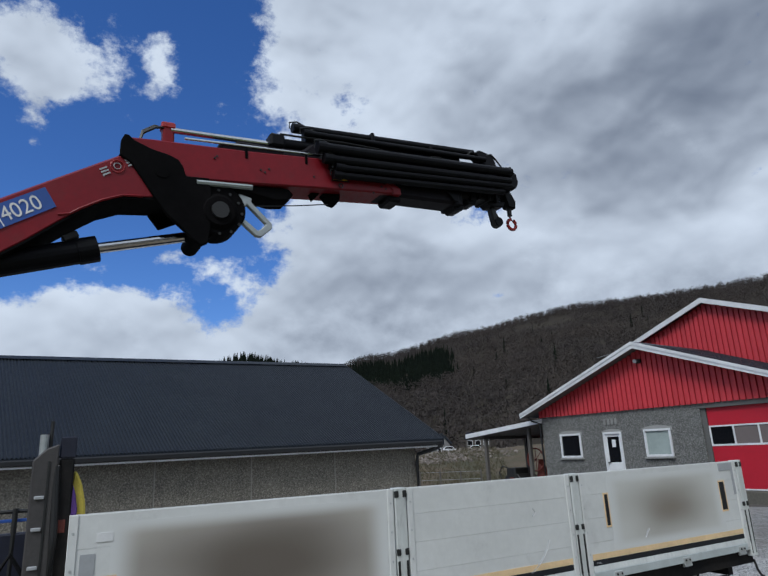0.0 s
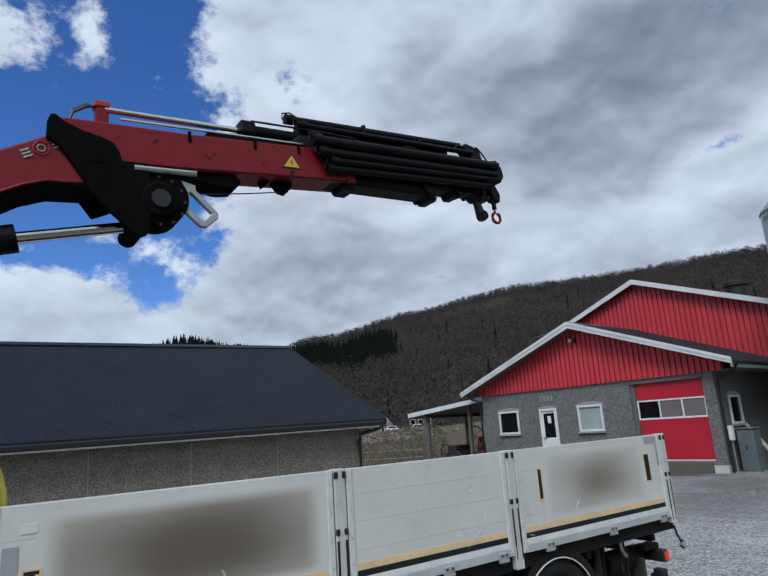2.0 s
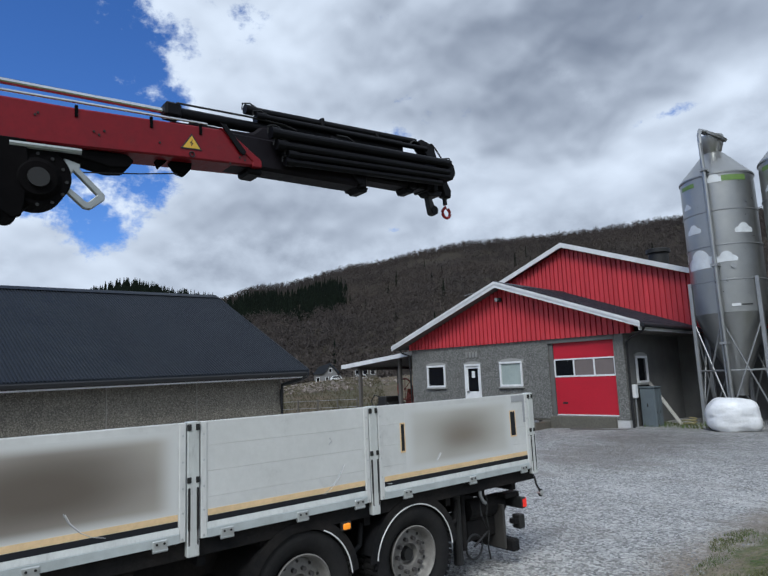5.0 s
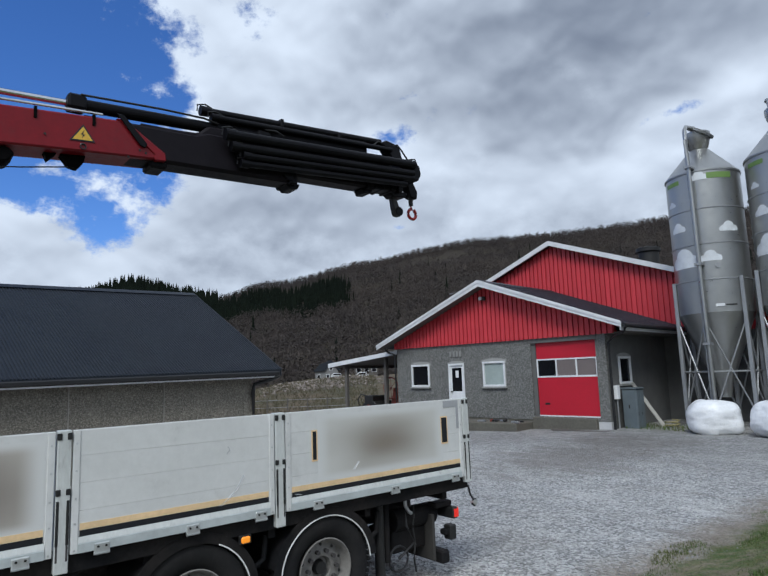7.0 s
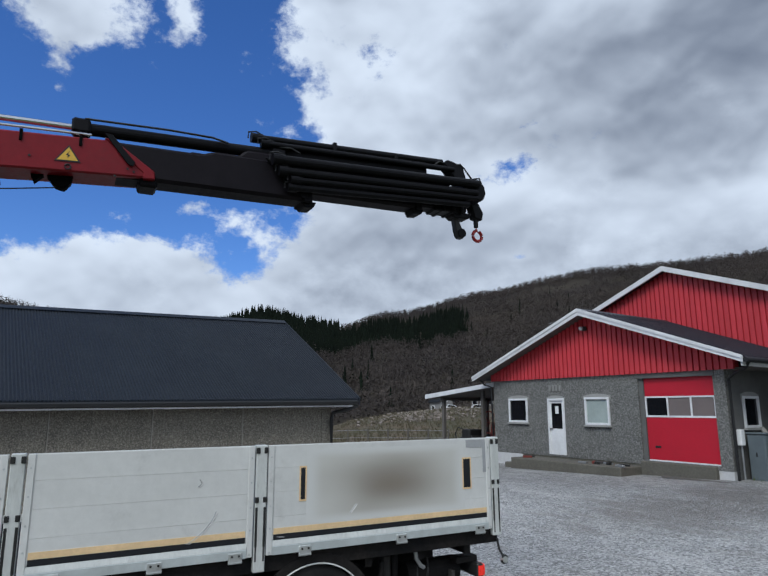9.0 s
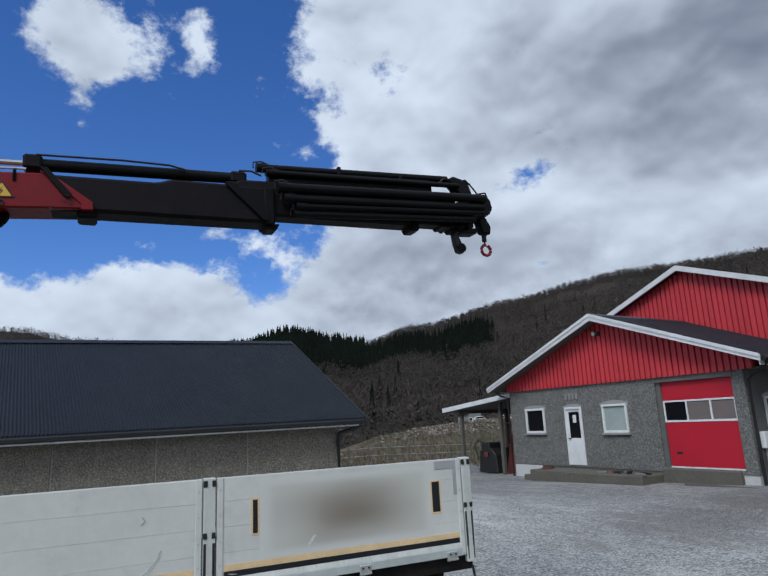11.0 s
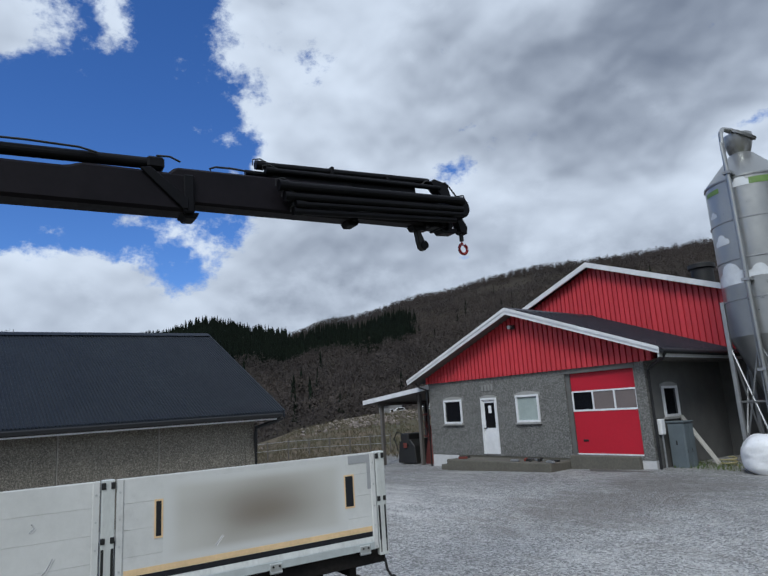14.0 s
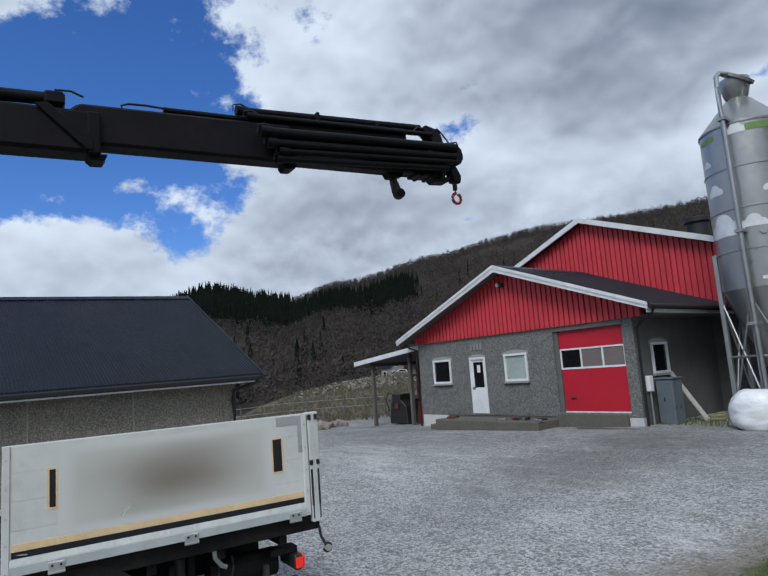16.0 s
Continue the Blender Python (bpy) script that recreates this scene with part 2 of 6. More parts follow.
M = dict(
    board=material("painted aluminium board", (0.69, 0.695, 0.685), 0.40, 0.0, 0.05, 3.0, 0.05, 30, second=(0.61, 0.615, 0.605), stain=0.25, object_vary=0.03),
    post=material("worn galvanised post", (0.66, 0.68, 0.665), 0.45, 0.1, 0.08, 5.0, 0.08, 40, stain=0.4, axis=(3, 3, 0.8)),
    orange=material("faded orange tape", (0.86, 0.63, 0.36), 0.5, 0, 0.08, 8, 0.03, 60),
    black_tape=material("black tape", (0.012, 0.014, 0.02), 0.45, 0, 0.2, 8, 0.03, 60),
    lip=material("bare aluminium rail", (0.60, 0.65, 0.66), 0.4, 0.2, 0.07, 5, 0.05, 50, stain=0.15),
    hinge=material("zinc hinge", (0.55, 0.57, 0.57), 0.4, 0.5, 0.1, 9, 0.05, 80),
    chassis=material("dirty black chassis", (0.010, 0.0105, 0.012), 0.7, 0, 0.3, 6, 0.2, 40, second=(0.026, 0.023, 0.021), spec=0.12),
    flap=material("dusty rubber flap", (0.045, 0.042, 0.038), 0.8, 0, 0.2, 6, 0.1, 40, second=(0.028, 0.026, 0.024)),
    rubber=material("tyre rubber", (0.014, 0.014, 0.015), 0.8, 0, 0.25, 10, 0.2, 60, second=(0.026, 0.025, 0.024), spec=0.2),
    rim=material("dusty steel rim", (0.23, 0.22, 0.205), 0.55, 0.2, 0.2, 8, 0.1, 60, stain=0.6),
    white_edge=material("white edge strip", (0.75, 0.75, 0.74), 0.5, 0, 0.08, 8, 0.02, 40),
    crane_red=material("crane red paint", (0.205, 0.006, 0.013), 0.4, 0, 0.12, 4, 0.03, 50, second=(0.165, 0.007, 0.013), stain=0.3, spec=0.3),
    crane_black=material("crane black paint", (0.004, 0.004, 0.006), 0.5, 0, 0.25, 5, 0.05, 50, second=(0.008, 0.008, 0.010), spec=0.14),
    # black crane steel; also paints the shade under the main boom
    crane_matt=material("matt black crane steel and boom shade", (0.004, 0.004, 0.0045), 0.75, 0, 0.25, 5, 0.05, 50, second=(0.007, 0.0065, 0.007), spec=0.03),
    crane_grey=material("dark grey boom paint", (0.013, 0.011, 0.0145), 0.55, 0, 0.18, 4, 0.05, 40, second=(0.006, 0.0055, 0.008), spec=0.12),
    chrome=material("polished piston rod", (0.75, 0.75, 0.76), 0.16, 1.0, 0.04, 9, 0),
    alu=material("grey aluminium handle", (0.42, 0.45, 0.45), 0.45, 0.5, 0.1, 9, 0.05, 60),
    blue=material("blue sticker", (0.03, 0.09, 0.36), 0.4, 0, 0.05, 9, 0),
    white=material("white print", (0.78, 0.78, 0.78), 0.5, 0, 0.04, 9, 0),
    yellow=material("yellow sticker", (0.75, 0.47, 0.05), 0.5, 0, 0.05, 9, 0),
    hook_red=material("red hook paint", (0.40, 0.03, 0.03), 0.4, 0, 0.15, 20, 0.1, 80),
    navy=material("dark navy paint", (0.012, 0.014, 0.03), 0.5, 0, 0.2, 6, 0.1, 40),
    upright=material("rusty grey steel", (0.075, 0.07, 0.07), 0.6, 0.3, 0.2, 8, 0.15, 50, stain=0.6),
    strap=material("yellow strap", (0.65, 0.52, 0.08), 0.8, 0, 0.15, 30, 0.2, 200),
    hose_yellow=material("faded yellow hose", (0.30, 0.26, 0.12), 0.6, 0, 0.15, 20, 0),
    hose=material("black hose", (0.014, 0.014, 0.015), 0.5, 0, 0.2, 9, 0),
    purple=material("purple strap", (0.10, 0.04, 0.22), 0.8, 0, 0.15, 30, 0.2, 200),
    render_grey=material("grey roughcast", (0.125, 0.125, 0.118), 0.9, 0, 0.42, 5, 1.0, 22, second=(0.098, 0.097, 0.090), spots=(30, (0.30, 0.30, 0.285), 0.55)),
    smooth_grey=material("smooth grey render", (0.13, 0.13, 0.125), 0.85, 0, 0.08, 6, 0.2, 60),
    clad=material("red cladding", (0.56, 0.044, 0.058), 0.5, 0, 0.10, 4, 0.12, 50, second=(0.49, 0.038, 0.048), object_vary=0.05, axis=(3, 3, 0.4)),
    door_red=material("red door panel", (0.47, 0.012, 0.030), 0.4, 0, 0.05, 3, 0.03, 40, second=(0.43, 0.012, 0.028)),
    white_paint=material("white painted wood", (0.78, 0.79, 0.80), 0.5, 0, 0.05, 5, 0.05, 40, stain=0.06),
    gutter=material("grey gutter strip", (0.42, 0.43, 0.45), 0.5, 0.1, 0.08, 6, 0.03, 40),
    roof_dark=material("dark steel roofing", (0.016, 0.020, 0.028), 0.55, 0.0, 0.12, 2.5, 0.05, 30, second=(0.021, 0.026, 0.034), spec=0.32),
    roof_plum=material("plum-grey roofing", (0.034, 0.031, 0.040), 0.45, 0.1, 0.1, 3, 0.05, 40),
    pipe_black=material("black downpipe", (0.012, 0.012, 0.013), 0.45, 0, 0.2, 9, 0),
    aggregate=material("exposed aggregate concrete", (0.150, 0.137, 0.113), 0.9, 0, 0.5, 6, 1.0, 26, second=(0.105, 0.096, 0.081), spots=(55, (0.33, 0.305, 0.25), 0.65), object_vary=0.08),
    joint=material("pale joint mortar", (0.33, 0.31, 0.27), 0.9, 0, 0.12, 6, 0.2, 60),
    concrete=material("weathered concrete", (0.125, 0.117, 0.096), 0.9, 0, 0.25, 4, 0.5, 40, stain=0.75),
    plinth_white=material("white plinth block", (0.6, 0.6, 0.6), 0.8, 0, 0.1, 8, 0.2, 60),
    galv=material("galvanised silo sheet", (0.42, 0.425, 0.415), 0.36, 0.85, 0.05, 1.2, 0.012, 8, second=(0.37, 0.375, 0.37)),
    galv_bar=material("galvanised bar", (0.36, 0.37, 0.38), 0.5, 0.6, 0.12, 6, 0.1, 40),
    cloud_white=material("white sticker film", (0.72, 0.75, 0.78), 0.5, 0, 0.05, 9, 0),
    green=material("green label", (0.16, 0.27, 0.07), 0.5, 0, 0.08, 9, 0),
    wrap=material("white bale wrap", (0.84, 0.85, 0.86), 0.33, 0, 0.05, 5, 0.6, 9),
    cabinet=material("grey green cabinet", (0.115, 0.14, 0.155), 0.6, 0, 0.1, 5, 0.1, 40),
    plank=material("weathered plank", (0.50, 0.48, 0.44), 0.8, 0, 0.2, 6, 0.3, 60, axis=(8, 8, 0.8)),
    dark=material("dark interior", (0.012, 0.012, 0.013), 0.8, 0, 0.2, 5, 0),
    blind=material("pale green blind", (0.36, 0.42, 0.40), 0.6, 0, 0.08, 5, 0.05, 30),
    wood=material("dark weathered post", (0.12, 0.11, 0.10), 0.85, 0, 0.2, 6, 0.3, 60, axis=(6, 6, 0.8)),
    rust=material("rusty machine paint", (0.16, 0.035, 0.025), 0.7, 0, 0.3, 9, 0.2, 60, stain=0.4),
    machine=material("oily black metal", (0.015, 0.015, 0.015), 0.55, 0, 0.3, 9, 0.1, 60),
    rock=material("pale stone", (0.23, 0.20, 0.175), 0.9, 0, 0.2, 6, 0.5, 30, second=(0.14, 0.115, 0.095), island_vary=0.35),
    stone=material("gravel stones", (0.27, 0.27, 0.27), 0.9, 0, 0.15, 30, 0, 60, island_vary=0.28),
    grass=material("spring grass", (0.055, 0.11, 0.018), 0.75, 0, 0.2, 4, 0, second=(0.12, 0.115, 0.04), island_vary=0.35),
    twigs=material("bare birch twigs", (0.078, 0.065, 0.057), 0.95, 0, 0.42, 0.03, 0, second=(0.052, 0.046, 0.045), island_vary=0.15, spec=0.1),
    spruce=material("dark spruce needles", (0.0085, 0.013, 0.008), 0.95, 0, 0.2, 0.05, 0, second=(0.006, 0.0095, 0.0065), island_vary=0.25, spec=0.1),
    scrub=material("scrub twigs", (0.12, 0.095, 0.06), 0.95, 0, 0.2, 0.1, 0, second=(0.09, 0.085, 0.045), island_vary=0.3),
    amber=glow("amber side lamp", (0.95, 0.30, 0.02), 0.5),
    tail_red=glow("red tail lamp", (0.75, 0.03, 0.02), 0.35),
    house=material("grey house boards", (0.20, 0.20, 0.20), 0.7, 0, 0.05, 1, 0.05, 10),
    car=material("white car paint", (0.75, 0.76, 0.78), 0.25, 0, 0.04, 3, 0),
)


def glass(name, tint):
    mat = material(name, tint, 0.06, 0, 0.02, 2, 0)
    mat.node_tree.nodes["Principled BSDF"].inputs["Specular IOR Level"].default_value = 0.6
    return mat


M["pane"] = glass("dark window pane", (0.006, 0.007, 0.010))
# garage door panes: a pinkish reflection is put into the base colour
M["pane_reflection"] = glass("window pane with painted pinkish reflection", (0.20, 0.17, 0.165))


# ---- mesh helpers ----
def part(name, bm, mat, parent=None, label="", smooth=False):
    me = bpy.data.meshes.new(name)
    bmesh.ops.recalc_face_normals(bm, faces=bm.faces)
    bm.to_mesh(me); bm.free()
    me.materials.append(M[mat] if isinstance(mat, str) else mat)
    if smooth:
        for p in me.polygons:
            p.use_smooth = True
        me.set_sharp_from_angle(angle=radians(40))
    ob = new(name, me)
    ob.parent = parent
    return tagged(ob, label)


def thing(name, label, category, group="", m=None, kind=""):
    ob = new(name)
    ob.empty_display_size = 0.2
    if m is not None:
        ob.matrix_basis = m
    return tagged(ob, label, category, group, kind)


def box(x0, x1, y0, y1, z0, z1, bevel=0.0, bm=None, m=None):
    bm = bm or bmesh.new()
    vs = bmesh.ops.create_cube(bm, size=1)["verts"]
    for v in vs:
        v.co = Vector((x0 + (v.co.x + 0.5) * (x1 - x0), y0 + (v.co.y + 0.5) * (y1 - y0), z0 + (v.co.z + 0.5) * (z1 - z0)))
    if bevel:
        es = list({e for v in vs for e in v.link_edges})
        vs = list({v for f in bmesh.ops.bevel(bm, geom=es, offset=bevel, segments=1, affect="EDGES")["faces"] for v in f.verts} | {v for v in vs if v.is_valid})
    if m is not None:
        bmesh.ops.transform(bm, matrix=m, verts=vs)
    return bm


def tube(p, q, r, n=12, r2=None, bm=None, caps=True):
    bm = bm or bmesh.new()
    p, q = Vector(p), Vector(q)
    vs = bmesh.ops.create_cone(bm, cap_ends=caps, segments=n, radius1=r, radius2=r if r2 is None else r2, depth=(q - p).length)["verts"]
    bmesh.ops.transform(bm, matrix=Matrix.Translation((p + q) / 2) @ (q - p).to_track_quat("Z", "Y").to_matrix().to_4x4(), verts=vs)
    return bm


def bent(points, r, n=8, bm=None):
    """A hose or pipe through points."""
    bm = bm or bmesh.new()
    pts = [Vector(p) for p in points]
    rings = []
    for i, p in enumerate(pts):
        d = (pts[min(i + 1, len(pts) - 1)] - pts[max(i - 1, 0)]).normalized()
        q = d.to_track_quat("Z", "Y").to_matrix()
        rings.append([bm.verts.new(p + q @ Vector((r * math.cos(k * math.tau / n), r * math.sin(k * math.tau / n), 0))) for k in range(n)])
    for a, b in zip(rings, rings[1:]):
        for k in range(n):
            bm.faces.new((a[k], a[(k + 1) % n], b[(k + 1) % n], b[k]))
    bm.faces.new(rings[0]); bm.faces.new(rings[-1])
    return bm


def arc(c, r, a0, a1, n, plane="yz"):
    pts = []
    for i in range(n + 1):
        a = radians(a0 + (a1 - a0) * i / n)
        u, v = r * math.cos(a), r * math.sin(a)
        pts.append((c[0], c[1] + u, c[2] + v) if plane == "yz" else (c[0] + u, c[1], c[2] + v))
    return pts


def slab(outline, t0, t1, plane="yz", bm=None, bevel=0.0):
    """An outline drawn in a plane and given thickness from t0 to t1 across it."""
    bm = bm or bmesh.new()
    put = {"yz": lambda u, v, t: (t, u, v), "xz": lambda u, v, t: (u, t, v), "xy": lambda u, v, t: (u, v, t)}[plane]
    a = [bm.verts.new(put(u, v, t0)) for u, v in outline]
    b = [bm.verts.new(put(u, v, t1)) for u, v in outline]
    faces = [bm.faces.new(a), bm.faces.new(b[::-1])]
    for i in range(len(a)):
        j = (i + 1) % len(a)
        faces.append(bm.faces.new((a[i], b[i], b[j], a[j])))
    if bevel:
        bmesh.ops.recalc_face_normals(bm, faces=faces)
        bmesh.ops.bevel(bm, geom=list({e for f in faces for e in f.edges}), offset=bevel, segments=1, affect="EDGES")
    return bm


def lathe(profile, n=32, bm=None, centre=(0, 0)):
    bm = bm or bmesh.new()
    rings = []
    for r, z in profile:
        rings.append([bm.verts.new((centre[0] + r * math.cos(k * math.tau / n), centre[1] + r * math.sin(k * math.tau / n), z)) for k in range(n)])
    for a, b in zip(rings, rings[1:]):
        for k in range(n):
            bm.faces.new((a[k], a[(k + 1) % n], b[(k + 1) % n], b[k]))
    bm.faces.new(rings[0]); bm.faces.new(rings[-1])
    return bm


def mesh_from(name, verts, faces, mat, label="", category="", kind="stuff", smooth=False):
    me = bpy.data.meshes.new(name)
    me.from_pydata(verts, [], faces)
    me.materials.append(M[mat] if isinstance(mat, str) else mat)
    if smooth:
        for p in me.polygons:
            p.use_smooth = True
    return tagged(new(name, me), label, category, kind=kind)


# ---- ground ----
def smooth01(a, b, x):
    u = min(1.0, max(0.0, (x - a) / (b - a)))
    return u * u * (3 - 2 * u)


# how high the far edge of the field stands: degrees left of +y, degrees of elevation from the yard
FIELD_EDGE = [(-180, 0.4), (30, 0.6), (45, 0.35), (51, 0.05), (55, -0.15), (57, -0.35), (61, -1.0), (64.5, -2.1), (67, -3.1), (75, -3.4), (110, -2.0), (180, 0.4)]
EYE = (9.6, -17.2)


def smooth_table(table, a):
    a = (a + 180) % 360 - 180
    for (a0, e0), (a1, e1) in zip(table, table[1:]):
        if a0 <= a <= a1:
            u = (a - a0) / (a1 - a0)
            return e0 + (e1 - e0) * u * u * (3 - 2 * u)
    return table[0][1]


def ground_z(x, y):
    """Height of the ground: a yard that falls gently from the shed to the lorry, a bank on the camera's side, fields beyond."""
    z = -0.62 + 0.38 * min(1.0, max(0.0, (y + 15) / 15))
    z -= 0.026 * min(12.0, max(0.0, -x)) * smooth01(-10, -2, y)
    z += 0.45 * smooth01(6.6, 8.6, x) * smooth01(6, -2, y)
    z -= 0.12 * smooth01(-10.5, -15, x) * smooth01(-12, -3, y)
    r = math.hypot(x - EYE[0], y - EYE[1])
    if r > 30:
        az = math.degrees(math.atan2(-(x - EYE[0]), y - EYE[1]))
        edge = 70 * math.tan(radians(smooth_table(FIELD_EDGE, az))) + 1.7
        u = smooth01(33, 70, r)
        z = z * (1 - u) + edge * u - 5.0 * smooth01(78, 150, r) * (1 if az > 45 else 0.0)
        z += 0.35 * u * noise.noise(Vector((x * 0.12, y * 0.12, 0)))
    return z + 0.02 * noise.noise(Vector((x * 0.35, y * 0.35, 0)))


def ground_material():
    mat = bpy.data.materials.new("gravel yard and fields")
    mat.use_nodes = True
    nt = mat.node_tree
    N, L = nt.nodes.new, nt.links.new
    bsdf = nt.nodes["Principled BSDF"]
    bsdf.inputs["Roughness"].default_value = 0.92
    co = N("ShaderNodeTexCoord").outputs["Object"]
    xyz = N("ShaderNodeSeparateXYZ"); L(co, xyz.inputs[0])

    def tex(sc, detail=6.0, r=0.6):
        n = N("ShaderNodeTexNoise"); L(co, n.inputs["Vector"])
        n.inputs["Scale"].default_value, n.inputs["Detail"].default_value, n.inputs["Roughness"].default_value = sc, detail, r
        return n.outputs[0]

    def remap(x, lo, hi, a=0.0, b=1.0):
        n = N("ShaderNodeMapRange"); L(x, n.inputs[0])
        for i, v in enumerate((lo, hi, a, b)):
            n.inputs[i + 1].default_value = v
        return n.outputs[0]

    def mix(f, a, b):
        n = N("ShaderNodeMix"); n.data_type = "RGBA"; L(f, n.inputs["Factor"])
        for k, v in (("A", a), ("B", b)):
            if isinstance(v, tuple):
                n.inputs[k].default_value = (*v, 1)
            else:
                L(v, n.inputs[k])
        return n.outputs["Result"]

    def m(op, a, b):
        n = N("ShaderNodeMath"); n.operation = op
        for i, v in enumerate((a, b)):
            if isinstance(v, (int, float)):
                n.inputs[i].default_value = v
            else:
                L(v, n.inputs[i])
        return n.outputs[0]

    mp = N("ShaderNodeMapping"); mp.inputs["Rotation"].default_value = (0, 0, radians(38)); mp.inputs["Scale"].default_value = (0.28, 1.0, 1.0); L(co, mp.inputs[0])
    sn = N("ShaderNodeTexNoise"); L(mp.outputs[0], sn.inputs["Vector"])
    sn.inputs["Scale"].default_value, sn.inputs["Detail"].default_value, sn.inputs["Roughness"].default_value = 0.9, 8.0, 0.68
    streak = sn.outputs[0]
    vor = N("ShaderNodeTexVoronoi"); vor.inputs["Scale"].default_value = 30; L(co, vor.inputs["Vector"])
    sep = N("ShaderNodeSeparateColor"); L(vor.outputs["Color"], sep.inputs[0])
    gravel = mix(remap(sep.outputs[0], 0.1, 0.9), (0.21, 0.208, 0.203), (0.67, 0.667, 0.655))
    gravel = mix(remap(tex(9.0, 6, 0.8), 0.38, 0.60, 0.28, 0.0), gravel, (0.17, 0.167, 0.163))
    gravel = mix(remap(streak, 0.53, 0.66, 0, 0.6), gravel, (0.24, 0.22, 0.195))
    gravel = mix(remap(tex(2.2, 8, 0.75), 0.50, 0.70, 0, 0.5), gravel, (0.74, 0.73, 0.70))
    gravel = mix(remap(streak, 0.47, 0.34, 0, 0.6), gravel, (0.74, 0.73, 0.70))
    # a worn muddy track from the garage door out to the yard
    tm = N("ShaderNodeMapping"); tm.inputs["Location"].default_value = (-1.75, 4.6, 0); tm.inputs["Scale"].default_value = (1.0, 1.0, 0.0); L(co, tm.inputs[0])
    tr = N("ShaderNodeMapping"); tr.inputs["Rotation"].default_value = (0, 0, radians(-12)); tr.inputs["Scale"].default_value = (0.55, 0.24, 0.0); L(tm.outputs[0], tr.inputs[0])
    tl = N("ShaderNodeVectorMath"); tl.operation = "LENGTH"; L(tr.outputs[0], tl.inputs[0])
    worn = remap(m("ADD", tl.outputs["Value"], m("MULTIPLY", m("SUBTRACT", streak, 0.5), 4.5)), 1.15, 0.6, 0, 0.60)
    gravel = mix(worn, gravel, (0.165, 0.145, 0.125))
    # darker, muddier gravel by the buildings
    muddy = m("ADD", xyz.outputs[1], m("MULTIPLY", tex(0.5, 8, 0.72), 7.0))
    gravel = mix(m("MULTIPLY", remap(muddy, -4.2, 0.5), remap(tex(5.0, 8, 0.8), 0.3, 0.55, 0.8, 0.3)), gravel, (0.12, 0.117, 0.11))
    dirt = mix(remap(tex(2.0, 7, 0.7), 0.35, 0.65), (0.20, 0.16, 0.115), (0.30, 0.25, 0.19))
    turf = mix(remap(tex(7.0, 8, 0.8), 0.38, 0.62), (0.045, 0.10, 0.015), (0.13, 0.14, 0.045))
    turf = mix(remap(tex(1.3, 8, 0.75), 0.47, 0.60, 0, 0.85), turf, dirt)
    field = mix(remap(tex(0.16, 9, 0.75), 0.40, 0.58), (0.072, 0.068, 0.032), (0.135, 0.100, 0.062))
    # the bank's edge, wavering; a trodden path lies inside it
    edge = m("ADD", m("SUBTRACT", xyz.outputs[0], m("MULTIPLY", xyz.outputs[1], 0.10)), m("MULTIPLY", tex(0.9, 6, 0.7), 1.3))
    side = remap(edge, 8.15, 8.45)
    path = m("MULTIPLY", remap(edge, 9.15, 9.5), remap(edge, 10.9, 10.4))
    near = mix(side, gravel, mix(path, turf, dirt))
    border = m("MULTIPLY", remap(edge, 7.6, 8.2), remap(edge, 8.6, 8.2))
    near = mix(m("MULTIPLY", border, 0.75), near, dirt)
    away = N("ShaderNodeVectorMath"); away.operation = "DISTANCE"; L(co, away.inputs[0]); away.inputs[1].default_value = (4, -8, 0)
    beyond = remap(m("ADD", away.outputs["Value"], m("MULTIPLY", tex(0.3, 5, 0.6), 8)), 28, 31)
    L(mix(beyond, near, field), bsdf.inputs["Base Color"])
    b = N("ShaderNodeBump"); b.inputs["Strength"].default_value = 1.0; b.inputs["Distance"].default_value = 0.04
    L(m("ADD", vor.outputs["Distance"], tex(14, 8, 0.7)), b.inputs["Height"]); L(b.outputs[0], bsdf.inputs["Normal"])
    return mat


def build_ground():
    radii = [0, 1, 2, 3, 4, 5.5, 7, 9, 11, 13, 15, 17, 19, 21, 23, 26, 30, 35, 40, 46, 53, 61, 70, 80, 92, 106, 122, 142, 170, 210, 260, 340, 480, 700, 1200, 2500]
    n = 180
    verts, faces = [], []
    for r in radii:
        for k in range(n):
            a = k * math.tau / n
            x, y = 4 + r * math.sin(a), -10 + r * math.cos(a)
            verts.append((x, y, ground_z(x, y)))
    for i in range(len(radii) - 1):
        for k in range(n):
            a, b = i * n + k, i * n + (k + 1) % n
            faces.append((a, b, b + n, a + n))
    mesh_from("ground", verts, faces, ground_material(), "pale grey gravel yard with grass bank and fields", "ground", "structure", smooth=True)


build_ground()


# ---- hill and woods ----
# skyline: degrees left of +y, elevation seen from the yard
SKYLINE = [(-180, 5.0), (-120, 6.0), (-60, 8.0), (-20, 11.0), (10, 12.5), (20, 12.9), (30, 12.6), (38, 12.6), (42, 12.0), (48, 10.9), (57.5, 9.0),
           (63, 7.5), (66, 8.0), (70, 8.7), (74, 7.6), (80, 7.0), (88, 8.0), (92, 8.8), (110, 9.5), (140, 7.0), (180, 5.0)]
HILL_AT, HILL_FROM = 620.0, 150.0


def skyline(az):
    return smooth_table(SKYLINE, az)


